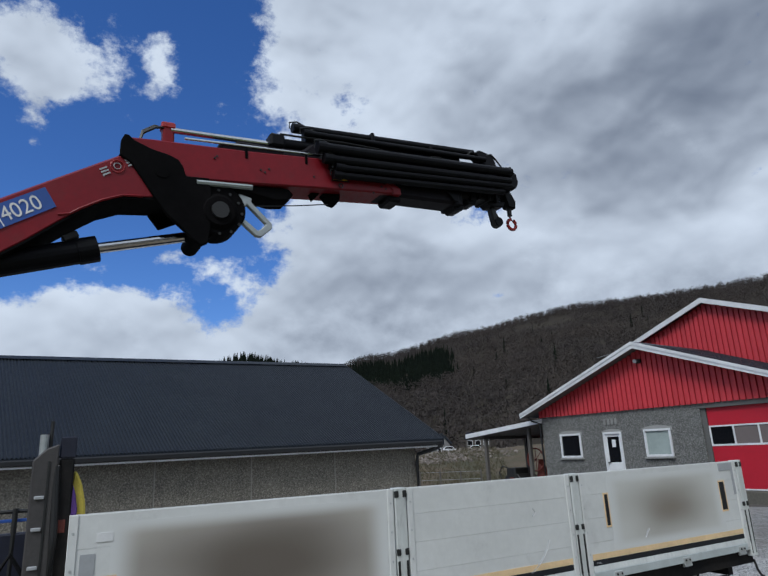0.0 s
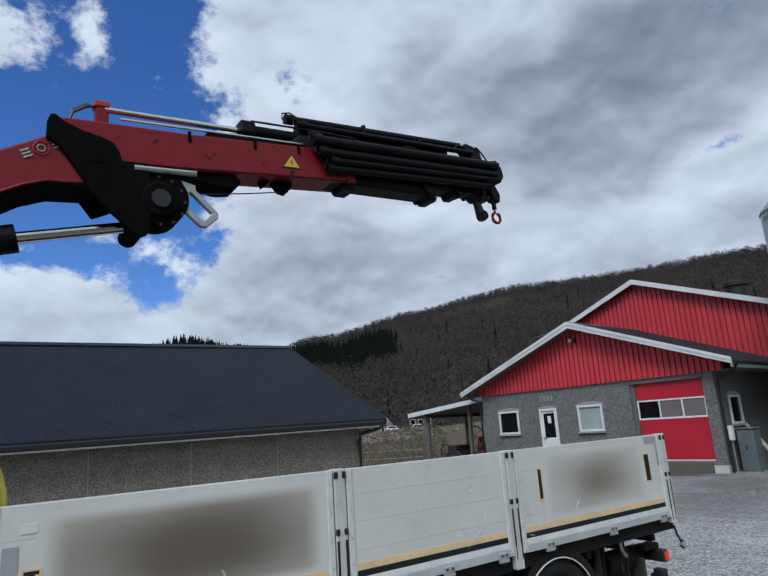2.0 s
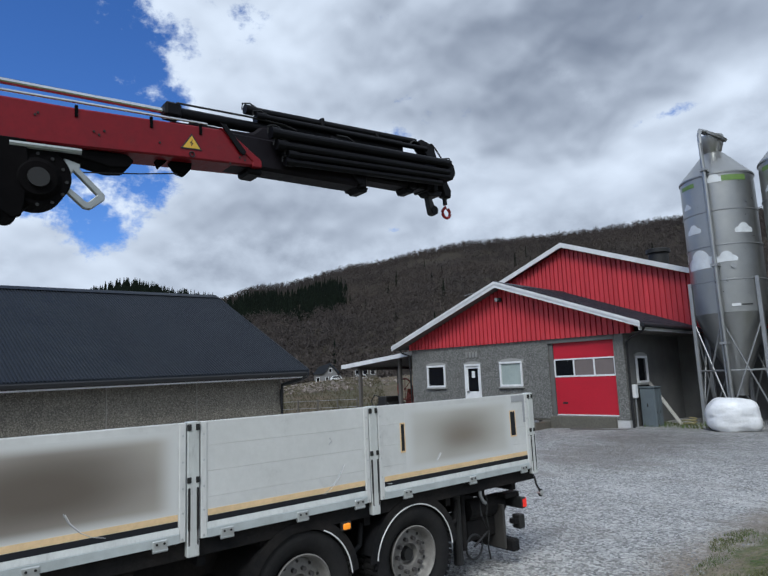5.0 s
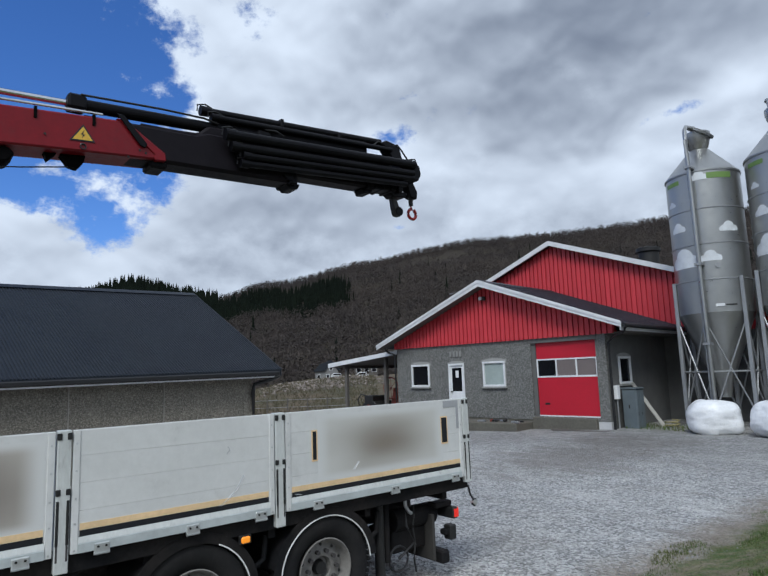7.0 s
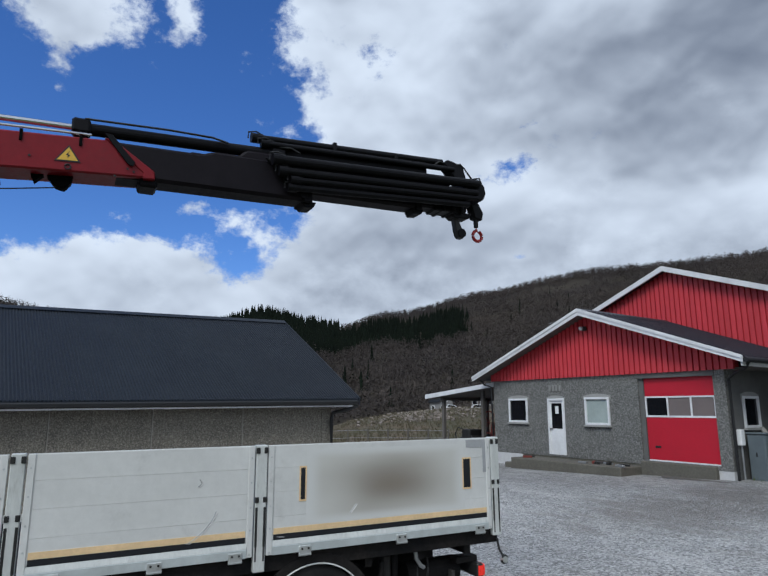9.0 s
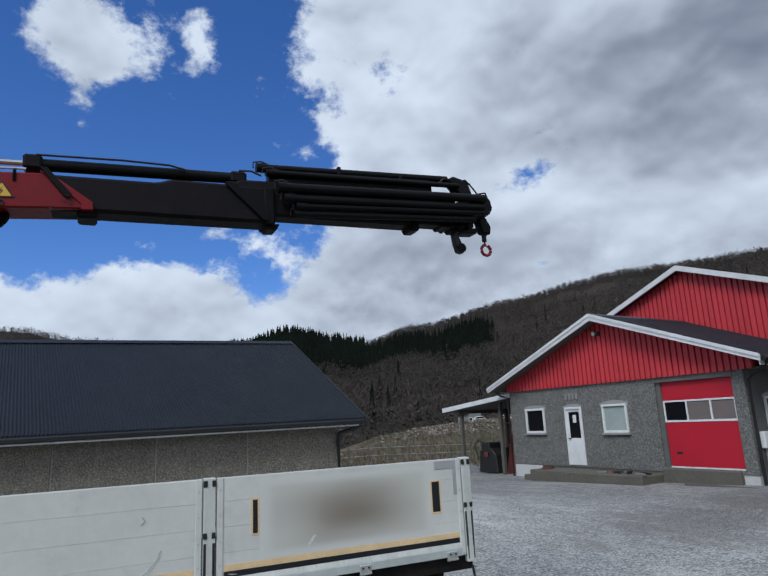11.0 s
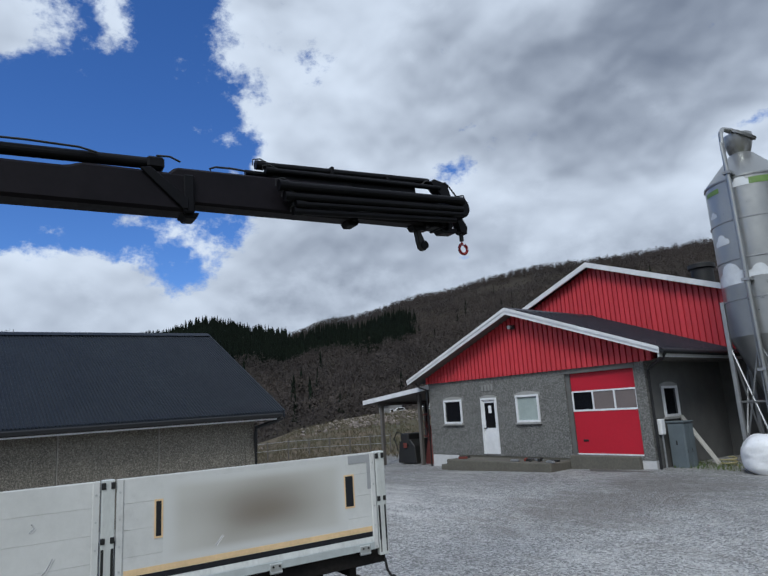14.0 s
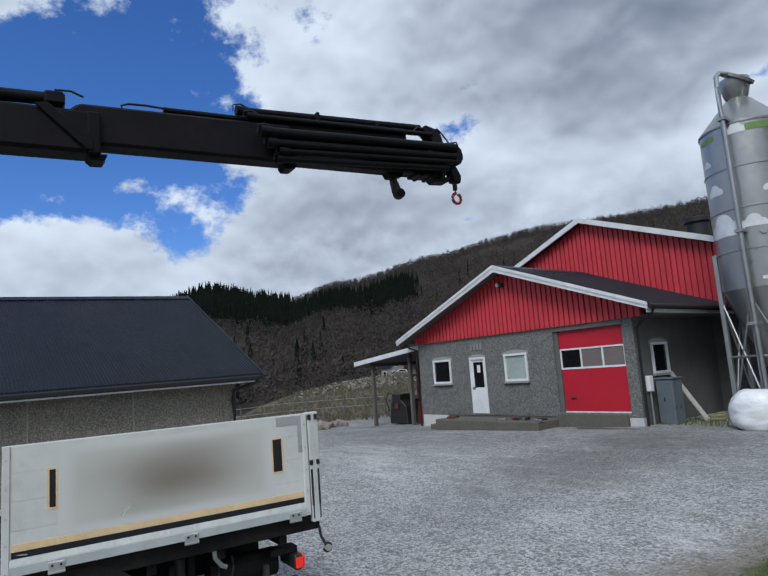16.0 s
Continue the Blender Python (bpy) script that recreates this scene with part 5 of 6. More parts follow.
def wheel(lorry, y, r=0.5):
    w = part("wheel", bent([(-0.28, y, r), (-0.42, y, r)], 0.20, 24), "chassis", lorry)
    prof = [(0.27, -0.20), (0.36, -0.27), (0.44, -0.285), (0.485, -0.27), (0.50, -0.23), (0.50, 0.23), (0.485, 0.27), (0.44, 0.285), (0.36, 0.27), (0.27, 0.20)]
    bm = lathe(prof, 48)
    bmesh.ops.delete(bm, geom=[f for f in bm.faces if len(f.verts) > 4], context="FACES")
    bmesh.ops.transform(bm, matrix=pose(-0.34, y, r, 0, 90, 0), verts=bm.verts)
    part("tyre", bm, "rubber", w, smooth=True)
    bm = bmesh.new()      # tread blocks
    for k in range(56):
        a = k * math.tau / 56
        for x in (-0.54, -0.34, -0.14):
            box(x - 0.075, x + 0.075, -0.018, 0.018, 0.495, 0.515, bm=bm, m=Matrix.Translation((0, y, r)) @ pose(0, 0, 0, math.degrees(a) + (3 if x == -0.34 else 0), 0, 0))
    part("tread", bm, "rubber", w)
    # deep dished rim: bead, well, recessed disc, hub with an open bore
    bm = lathe([(0.272, -0.02), (0.290, 0.005), (0.294, 0.022), (0.284, 0.026), (0.270, 0.006), (0.262, -0.03), (0.252, -0.075), (0.240, -0.085), (0.205, -0.070), (0.150, -0.064), (0.112, -0.062), (0.108, -0.075), (0.100, -0.13), (0.02, -0.135)], 40)
    bmesh.ops.delete(bm, geom=[f for f in bm.faces if len(f.verts) > 4], context="FACES")
    bmesh.ops.transform(bm, matrix=pose(-0.10, y, r, 0, 90, 0), verts=bm.verts)
    part("rim", bm, "rim", w, smooth=True)
    part("hub_bore", tube((-0.225, y, r), (-0.165, y, r), 0.072, 18, 0.058), "machine", w)
    for k in range(10):      # hand holes between the nuts
        a = (k + 0.5) * math.tau / 10
        part("vent_hole", tube((-0.20, y + 0.218 * math.cos(a), r + 0.218 * math.sin(a)), (-0.170, y + 0.218 * math.cos(a), r + 0.218 * math.sin(a)), 0.015, 10), "machine", w)
    for k in range(10):
        a = k * math.tau / 10
        part("wheel_nut", tube((-0.17, y + 0.160 * math.cos(a), r + 0.160 * math.sin(a)), (-0.125, y + 0.160 * math.cos(a), r + 0.160 * math.sin(a)), 0.022, 6), "upright", w)


def build_lorry():
    lorry = thing("lorry", "flatbed lorry with light grey aluminium drop sides", "lorry", m=LORRY)
    for i, (a, b) in enumerate(BAYS):
        # three hollow planks on one another, an edge frame and a lower rail
        side = part("drop_side", box(-0.03, -0.012, a, b, FOOT + 0.10, TOP), "board", lorry, "light grey aluminium drop side")
        zs = [FOOT + 0.12, 1.43, 1.63, 1.83, TOP - 0.004]
        for z0, z1 in zip(zs, zs[1:]):
            part("plank", box(-0.012, 0.0, a + 0.05, b - 0.05, z0, z1 - 0.0015, 0.0008), "board", side)
        part("edge_profile", box(-0.035, 0.008, a, a + 0.05, FOOT, TOP, 0.004), "board", side)
        part("edge_profile", box(-0.035, 0.008, b - 0.05, b, FOOT, TOP, 0.004), "board", side)
        bm = bmesh.new()
        for yy in (a + 0.025, b - 0.025):
            for z in (1.15, 1.34, 1.52, 1.72, 1.92):
                tube((0.006, yy, z), (0.011, yy, z), 0.008, 6, bm=bm)
        tagged(part("rivets", bm, "hinge", side), kind="stuff")
        # lower rail: an upright lip with a slope above it
        part("lower_rail", slab([(-0.03, FOOT), (0.014, FOOT), (0.016, FOOT + 0.064), (0.013, FOOT + 0.068), (0.001, FOOT + 0.113), (-0.03, FOOT + 0.113)], a + 0.05, b - 0.05, "xz"), "lip", side, "bare aluminium lower rail")
        part("rail_slope", slab([(0.0135, FOOT + 0.070), (0.0015, FOOT + 0.113), (0.003, FOOT + 0.1135), (0.0150, FOOT + 0.0705)], a + 0.05, b - 0.05, "xz"), "post", side)
        part("orange_tape", box(-0.001, 0.003, a + 0.06, b - 0.06, 1.289, 1.337), "orange", side)
        part("black_tape", box(-0.001, 0.003, a + 0.06, b - 0.06, 1.243, 1.287), "black_tape", side)
        for y in HINGES[i]:
            h = part("hinge", box(0.0, 0.024, y - 0.055, y + 0.055, FOOT - 0.035, FOOT + 0.050, 0.006), "hinge", side)
            part("knuckle", tube((0.012, y - 0.055, FOOT - 0.022), (0.012, y + 0.055, FOOT - 0.022), 0.014, 8), "hinge", h)
            for dy in (-0.028, 0.028):
                part("bolt", tube((0.022, y + dy, FOOT + 0.025), (0.030, y + dy, FOOT + 0.025), 0.009, 8), "machine", h)
    # printed signs
    M["sign_dark"] = sign_material(0.40, 1.55, (0.14, 0.118, 0.098, 1), (0.47, 0.44, 0.40, 1))
    for a, b, z0, z1, side in ((-6.28, -4.43, 1.325, 1.96, 0), (-2.10, -0.43, 1.345, 1.97, 2)):
        part("printed_sign", box(-0.001, 0.0012, a, b, z0, z1), "sign" if side else "sign_dark", lorry, "blurred grey brown printed sign on the side")
    for a, b, z0, z1 in ((-6.33, -6.252, 1.36, 1.66), (-2.155, -2.115, 1.555, 1.82), (-0.44, -0.36, 1.545, 1.82)):
        part("sign_end", box(-0.001, 0.0045, a, b, z0, z1), "black_tape", lorry)
        part("sign_border", box(-0.001, 0.0035, a - 0.014, b + 0.014, z0 - 0.016, z1 + 0.014), "orange", lorry)
    for k in (0, 1):      # slanted bars of the print
        y0, y1 = (-6.32, -6.26) if k else (-6.26, -6.32)
        part("sign_bar", slab([(y0 - 0.012, 1.37), (y0 + 0.012, 1.37), (y1 + 0.012, 1.64), (y1 - 0.012, 1.64)], 0.0045, 0.0062 + 0.0006 * k), "orange", lorry)
    part("label", box(-0.001, 0.0042, -6.36, -6.27, 1.86, 1.91), "white", lorry, "white label")
    part("patch", box(-0.001, 0.004, -0.40, -0.16, 1.93, 2.005), "gutter", lorry)
    part("patch", box(-0.001, 0.004, -0.20, -0.16, 1.68, 1.93), "gutter", lorry)
    part("patch", box(-0.001, 0.004, -6.44, -6.36, 1.50, 1.80), "gutter", lorry)
    for pts in (((-2.875, 1.511), (-2.91, 1.44), (-2.97, 1.37), (-3.04, 1.315), (-3.10, 1.28)), ((-5.215, 1.477), (-5.18, 1.41), (-5.104, 1.332), (-5.03, 1.29), (-4.949, 1.271)),
                ((-3.02, 1.77), (-3.00, 1.74), (-3.03, 1.71)), ((-1.62, 1.48), (-1.68, 1.41)), ((-2.36, 1.268), (-2.30, 1.262))):
        for off, rad, mt in ((0.0, 0.004, "gutter"), (0.012, 0.003, "white")):
            part("scrape", bent([(0.0012, y + off, z - off * 0.4) for y, z in pts], rad, 4), mt, lorry, "curved scrape mark in the paint")
    # posts with latches
    for i, (a, b) in enumerate(((-4.365, -4.245), (-2.57, -2.45), (-0.11, 0.005))):
        post = part("side_post", box(-0.07, 0.012, a + 0.012, b - 0.004 if i == 2 else b - 0.012, 1.005 if i < 2 else 1.06, TOP + 0.004, 0.006), "post", lorry, "worn galvanised side post")
        for y in (a + 0.026, b - 0.026):
            part("slot", box(0.008, 0.0145, y - 0.011, y + 0.011, 1.20, 1.52, 0.004), "machine", post)
            part("rust_run", box(0.008, 0.0128, y - 0.007, y + 0.007, 1.09, 1.205, 0.0004), "upright", post, "dark run of dirt")
            part("latch", box(0.002, 0.020, y - 0.016, y + 0.016, 1.555, 1.60, 0.004), "machine", post)
            part("latch", box(0.002, 0.020, y - 0.016, y + 0.016, 1.955, 2.005, 0.004), "machine", post)
    # tailgate, far side, bed
    part("bed_floor", box(-2.48, -0.04, -6.53, -0.04, FOOT - 0.02, FOOT + 0.04), "chassis", lorry)
    part("bed_frame", box(-0.13, -0.045, -6.6, -0.01, 0.985, FOOT - 0.012, 0.008), "chassis", lorry, "dirty black bed frame")
    part("bed_lip", box(-0.15, -0.035, -6.53, -0.01, FOOT - 0.010, FOOT - 0.003, 0.002), "chassis", lorry)
    part("bed_frame", box(-2.50, -2.42, -6.6, -0.01, 0.92, FOOT - 0.004, 0.008), "chassis", lorry)
    for y in np.arange(-6.4, 0, 0.55):
        part("cross_member", box(-2.42, -0.10, y - 0.035, y + 0.035, 0.90, FOOT - 0.02), "chassis", lorry)
    for x in (-0.80, -1.75):
        part("chassis_beam", box(x - 0.05, x + 0.05, -10.5, -0.35, 0.62, 0.90, 0.01), "chassis", lorry)
    for y in (-1.985, -3.29):
        wheel(lorry, y)
        part("axle", tube((-2.2, y, 0.5), (-0.3, y, 0.5), 0.09, 12), "chassis", lorry)
        part("far_wheel", tube((-2.45, y, 0.5), (-1.9, y, 0.5), 0.5, 28), "rubber", lorry)
        # mudguard
        bm = bmesh.new()
        pts = arc((0, y, 0.5), 0.575, 12, 168, 20)
        for p, q in zip(pts, pts[1:]):
            bm.faces.new([bm.verts.new(v) for v in ((-0.05, p[1], p[2]), (-0.05, q[1], q[2]), (-0.72, q[1], q[2]), (-0.72, p[1], p[2]))])
        bmesh.ops.remove_doubles(bm, verts=bm.verts, dist=0.001)
        ring = arc((0, y, 0.5), 0.585, 5, 175, 28) + arc((0, y, 0.5), 0.50, 175, 5, 28)
        part("guard_edge", slab([(p[1], p[2]) for p in ring], -0.055, -0.038, "yz"), "chassis", lorry)
        guard = part("mudguard", bmesh_solid(bm, 0.012), "chassis", lorry)
        part("edge_strip", bent(arc((-0.036, y, 0.5), 0.505, 4, 172 if y > -3 else 66, 28), 0.007, 6), "white_edge", guard, "white edge strip")
        part("guard_bracket", bent([(-0.15, y + 0.57, 0.66), (-0.15, y + 0.68, 0.72), (-0.15, y + 0.70, 0.92)], 0.025), "chassis", lorry)
    for y in (-2.85,):
        lamp = part("side_lamp", box(-0.03, 0.0, y - 0.042, y + 0.042, 0.93, 0.985, 0.01), "amber", lorry, "amber side marker lamp")
        part("lamp_holder", box(-0.05, -0.01, y - 0.055, y + 0.055, 0.920, 0.995, 0.006), "machine", lamp)
    part("side_guard", box(-0.12, -0.08, -6.4, -4.4, 0.50, 0.62, 0.01), "lip", lorry)
    # rear gear: cylinders, coils, hoses, flap, lamps, hook
    part("jack", tube((-0.22, -1.22, 0.95), (-0.22, -1.22, 0.22), 0.055, 14), "machine", lorry)
    part("jack", tube((-0.22, -1.12, 0.95), (-0.22, -1.12, 0.35), 0.035, 12), "chassis", lorry)
    part("bracket", bent([(-0.08, -0.97, 1.06), (-0.08, -0.955, 0.92), (-0.09, -0.90, 0.85), (-0.10, -0.86, 0.83)], 0.020, 6), "galv_bar", lorry, "grey bent steel bracket")
    part("air_tank", tube((-0.35, -0.95, 0.72), (-0.35, -0.35, 0.72), 0.12, 18), "chassis", lorry)
    part("tool_box", box(-0.75, -0.30, -0.98, -0.42, 0.38, 0.62, 0.02), "chassis", lorry)
    part("mud_flap", box(-0.62, -0.16, -0.50, -0.46, 0.24, 0.74, 0.008), "flap", lorry, "grey brown hanging mud flap")
    part("bumper", box(-2.3, -0.10, -0.42, -0.30, 0.20, 0.34, 0.02), "chassis", lorry)
    part("chain", bent([(-0.14, -0.80 + 0.012 * math.sin(k), 0.90 - 0.05 * k) for k in range(15)], 0.010, 5), "machine", lorry)
    part("hose_coil", bent(arc((-0.2, -0.98, 0.36), 0.13, 0, 700, 50), 0.012, 6), "hose", lorry)
    part("hose", bent([(-0.15, -0.9, 0.95), (-0.12, -0.92, 0.7), (-0.16, -0.78, 0.5), (-0.2, -0.98, 0.36)], 0.014, 6), "hose", lorry)
    part("lamp_arm", box(-0.28, -0.14, -0.45, -0.20, 0.80, 0.86, 0.01), "chassis", lorry)
    tl = part("tail_lamp", box(-0.42, -0.05, -0.27, -0.19, 0.67, 0.80, 0.015), "machine", lorry)
    part("lens", box(-0.41, -0.06, -0.192, -0.165, 0.68, 0.79, 0.012), "tail_red", tl, "red tail lamp lens")
    part("lens", box(-0.052, -0.043, -0.26, -0.195, 0.69, 0.78, 0.002), "tail_red", tl)
    part("reflector_arm", box(-0.20, -0.10, -0.36, -0.20, 0.50, 0.56, 0.01), "chassis", lorry)
    part("corner_lamp", box(-0.2, -0.08, -0.30, -0.20, 0.44, 0.60, 0.012), "machine", lorry)
    part("lashing_hook", bent([(-0.03, -0.03, 1.02), (-0.015, -0.02, 0.92), (0.0, 0.01, 0.86)] + arc((0.0, 0.03, 0.82), 0.035, 130, -170, 10), 0.013, 6), "machine", lorry)
    part("hook_ball", tube((-0.035, 0.03, 0.82), (0.025, 0.03, 0.82), 0.03, 10), "hinge", lorry)
    # head of the bed: steel uprights, hanging hoses, straps
    part("headboard", box(-2.5, -0.03, -6.62, -6.56, FOOT, 1.95, 0.006), "chassis", lorry)
    up = part("upright", slab([(-6.72, 0.9), (-6.60, 0.9), (-6.592, 2.425), (-6.66, 2.40), (-6.725, 2.335)], -0.11, 0.0, bevel=0.008), "upright", lorry, "worn grey steel upright")
    part("channel", box(-0.001, 0.006, -6.645, -6.632, 1.0, 2.33, 0.002), "machine", up)
    for z in (1.75, 1.95, 2.12):
        part("weld_lug", box(-0.002, 0.014, -6.70, -6.65, z, z + 0.02, 0.004), "gutter", up)
    part("tube_top", tube((-0.05, -6.675, 2.36), (-0.05, -6.675, 2.482), 0.024, 14), "alu", up, "bare steel tube end")
    part("upright_pin", tube((-0.06, -6.64, 2.40), (-0.06, -6.64, 2.56), 0.010, 8), "machine", up)
    rear_up = part("upright", box(-0.13, -0.02, -6.585, -6.505, 0.9, 2.34, 0.01), "chassis", lorry)
    part("head_plate", box(-0.134, -0.016, -6.588, -6.502, 2.342, 2.466, 0.006), "navy", rear_up)
    part("rust_patch", box(-0.02, -0.016, -6.57, -6.53, 1.93, 2.0, 0.001), "rust", rear_up)
    part("hose", bent([(-0.02, -6.60, 2.30), (0.0, -6.585, 1.9), (-0.01, -6.59, 1.5), (0.0, -6.6, 1.0)], 0.022, 8), "hose", lorry)
    part("strap", slab([(-6.505, 2.27), (-6.485, 2.26), (-6.455, 2.19), (-6.43, 2.08), (-6.42, 1.95), (-6.53, 1.95)], -0.14, -0.06, bevel=0.012), "strap", lorry, "yellow lashing strap")
    part("strap", slab([(-6.505, 2.19), (-6.488, 2.14), (-6.472, 2.05), (-6.478, 1.95), (-6.53, 1.95)], -0.058, -0.03, bevel=0.006), "purple", lorry, "purple lashing strap")
    part("cross_panel", box(-0.66, -0.60, -7.9, -6.66, 1.0, 1.90, 0.01), "navy", lorry, "dark navy panel behind the rail")
    part("rail", tube((-0.63, -7.9, 2.03), (-0.63, -6.55, 2.03), 0.012, 8), "machine", lorry)
    part("rail", box(-0.64, -0.62, -7.9, -6.66, 1.965, 1.985, 0.003), "blue", lorry)
    for y in (-7.4, -7.05, -6.80):
        part("rail_post", tube((-0.61, y, 1.5), (-0.61, y, 2.05), 0.016, 8), "machine", lorry)
    part("gusset", bent([(-0.45, -6.90, 1.62), (-0.45, -6.80, 1.79), (-0.45, -6.68, 1.60)], 0.018, 6), "chassis", lorry)
    part("crane_frame", box(-2.3, -0.15, -9.0, -7.0, 0.62, 1.25, 0.03), "chassis", lorry)
    part("outrigger", box(-2.45, -0.05, -7.25, -6.95, 0.75, 1.0, 0.02), "chassis", lorry)
    cab = part("cab", box(-2.45, -0.05, -11.6, -9.6, 0.75, 3.0, 0.08), "board", lorry)
    part("far_wheel", tube((-0.35, -10.4, 0.5), (-0.05, -10.4, 0.5), 0.5, 28), "rubber", lorry)
    part("far_wheel", tube((-2.45, -10.4, 0.5), (-2.1, -10.4, 0.5), 0.5, 28), "rubber", lorry)


def bmesh_solid(bm, t):
    bmesh.ops.recalc_face_normals(bm, faces=bm.faces)
    bmesh.ops.solidify(bm, geom=bm.faces[:], thickness=t)
    return bm


build_lorry()


# ---- crane ----
# the boom's own frame: y along the boom, z up; its origin and turn over time
BOOM = [(0.0, 4.00, 3.47, 0.491, -0.557, -0.115, 2.513), (0.5, 4.20, 4.07, 0.493, -0.509, -0.141, 2.631), (1.0, 4.31, 4.15, 0.460, -0.451, -0.144, 2.754),
        (1.5, 4.51, 4.05, 0.407, -0.373, -0.132, 2.859), (2.0, 4.59, 3.35, 0.323, -0.332, -0.109, 2.970), (2.5, 4.79, 2.06, 0.226, -0.285, -0.065, 3.083),
        (3.0, 4.84, 1.04, 0.121, -0.255, -0.014, 3.186), (3.5, 5.05, 1.16, 0.061, -0.188, -0.005, 3.259), (4.0, 5.10, 1.55, 0.032, -0.135, -0.001, 3.342),
        (5.2, 4.70, 1.95, 0.010, -0.04, 0.0, 3.58), (6.5, 4.46, 2.05, 0, 0, 0, 3.887), (7.0, 4.46, 2.05, 0, 0, 0, 4.021), (7.5, 4.46, 2.05, 0, 0, 0, 4.142),
        (8.0, 4.46, 2.05, 0, 0, 0, 4.268), (8.5, 4.46, 2.05, 0, 0, 0, 4.393), (9.0, 4.46, 2.05, 0, 0, 0, 4.532), (10.2, 4.46, 2.05, 0, 0, 0, 4.88),
        (11.5, 4.46, 2.05, 0, 0, 0, 5.263), (12.0, 4.46, 2.05, 0, 0, 0, 5.409), (12.5, 4.46, 2.05, 0, 0, 0, 5.564), (13.0, 4.46, 2.05, 0, 0, 0, 5.707),
        (13.5, 4.46, 2.05, 0, 0, 0, 5.885), (14.0, 4.46, 2.05, 0, 0, 0, 6.033), (14.5, 4.46, 2.05, 0, 0, 0, 6.202), (15.0, 4.46, 2.05, 0, 0, 0, 6.355),
        (15.5, 4.46, 2.05, 0, 0, 0, 6.520), (16.0, 4.46, 2.05, 0, 0, 0, 6.652)]
STAGE1 = [(0, 1.45), (3.5, 1.85), (8, 2.08), (9, 2.14), (12, 2.33), (16, 2.38)]
STAGE2 = [(0, 1.66), (3.5, 2.35), (9, 3.45), (12, 4.15), (16, 4.20)]
BLOCK = [(0, -0.51), (9, -0.53), (11.5, -0.68), (14.5, -0.97), (16, -1.14)]      # rope block behind the tip
COLUMN = Vector((3.25, -21.95, 2.35))


def along(table, t):
    for (t0, v0), (t1, v1) in zip(table, table[1:]):
        if t <= t1:
            return v0 + (v1 - v0) * (t - t0) / (t1 - t0)
    return table[-1][1]


def boom_pose(row):
    t, az, el, dz, dx, dy, s = row
    return pose(4.191 + dx, -17.65 + dy, 4.174 + dz, 0, 0, -az) @ pose(0, 0, 0, el, 0, 0)


def main_pose(row):
    elbow = boom_pose(row) @ Vector((0, -1.75, -0.62))
    d = (elbow - COLUMN).normalized()
    x = d.cross(Vector((0, 0, 1))).normalized()
    m = Matrix((x, d, x.cross(d))).transposed().to_4x4()
    return Matrix.Translation(elbow) @ m


def text_mesh(body, size, mat, parent, m, name="lettering"):
    cu = bpy.data.curves.new(name, "FONT")
    cu.body, cu.size, cu.extrude = body, size, 0.002
    tmp = bpy.data.objects.new("tmp", cu)
    scene.collection.objects.link(tmp)
    bpy.context.view_layer.update()
    me = bpy.data.meshes.new_from_object(tmp.evaluated_get(bpy.context.evaluated_depsgraph_get()))
    bpy.data.objects.remove(tmp)
    me.transform(m)
    me.materials.append(M[mat])
    ob = new(name, me)
    ob.parent = parent
    return ob


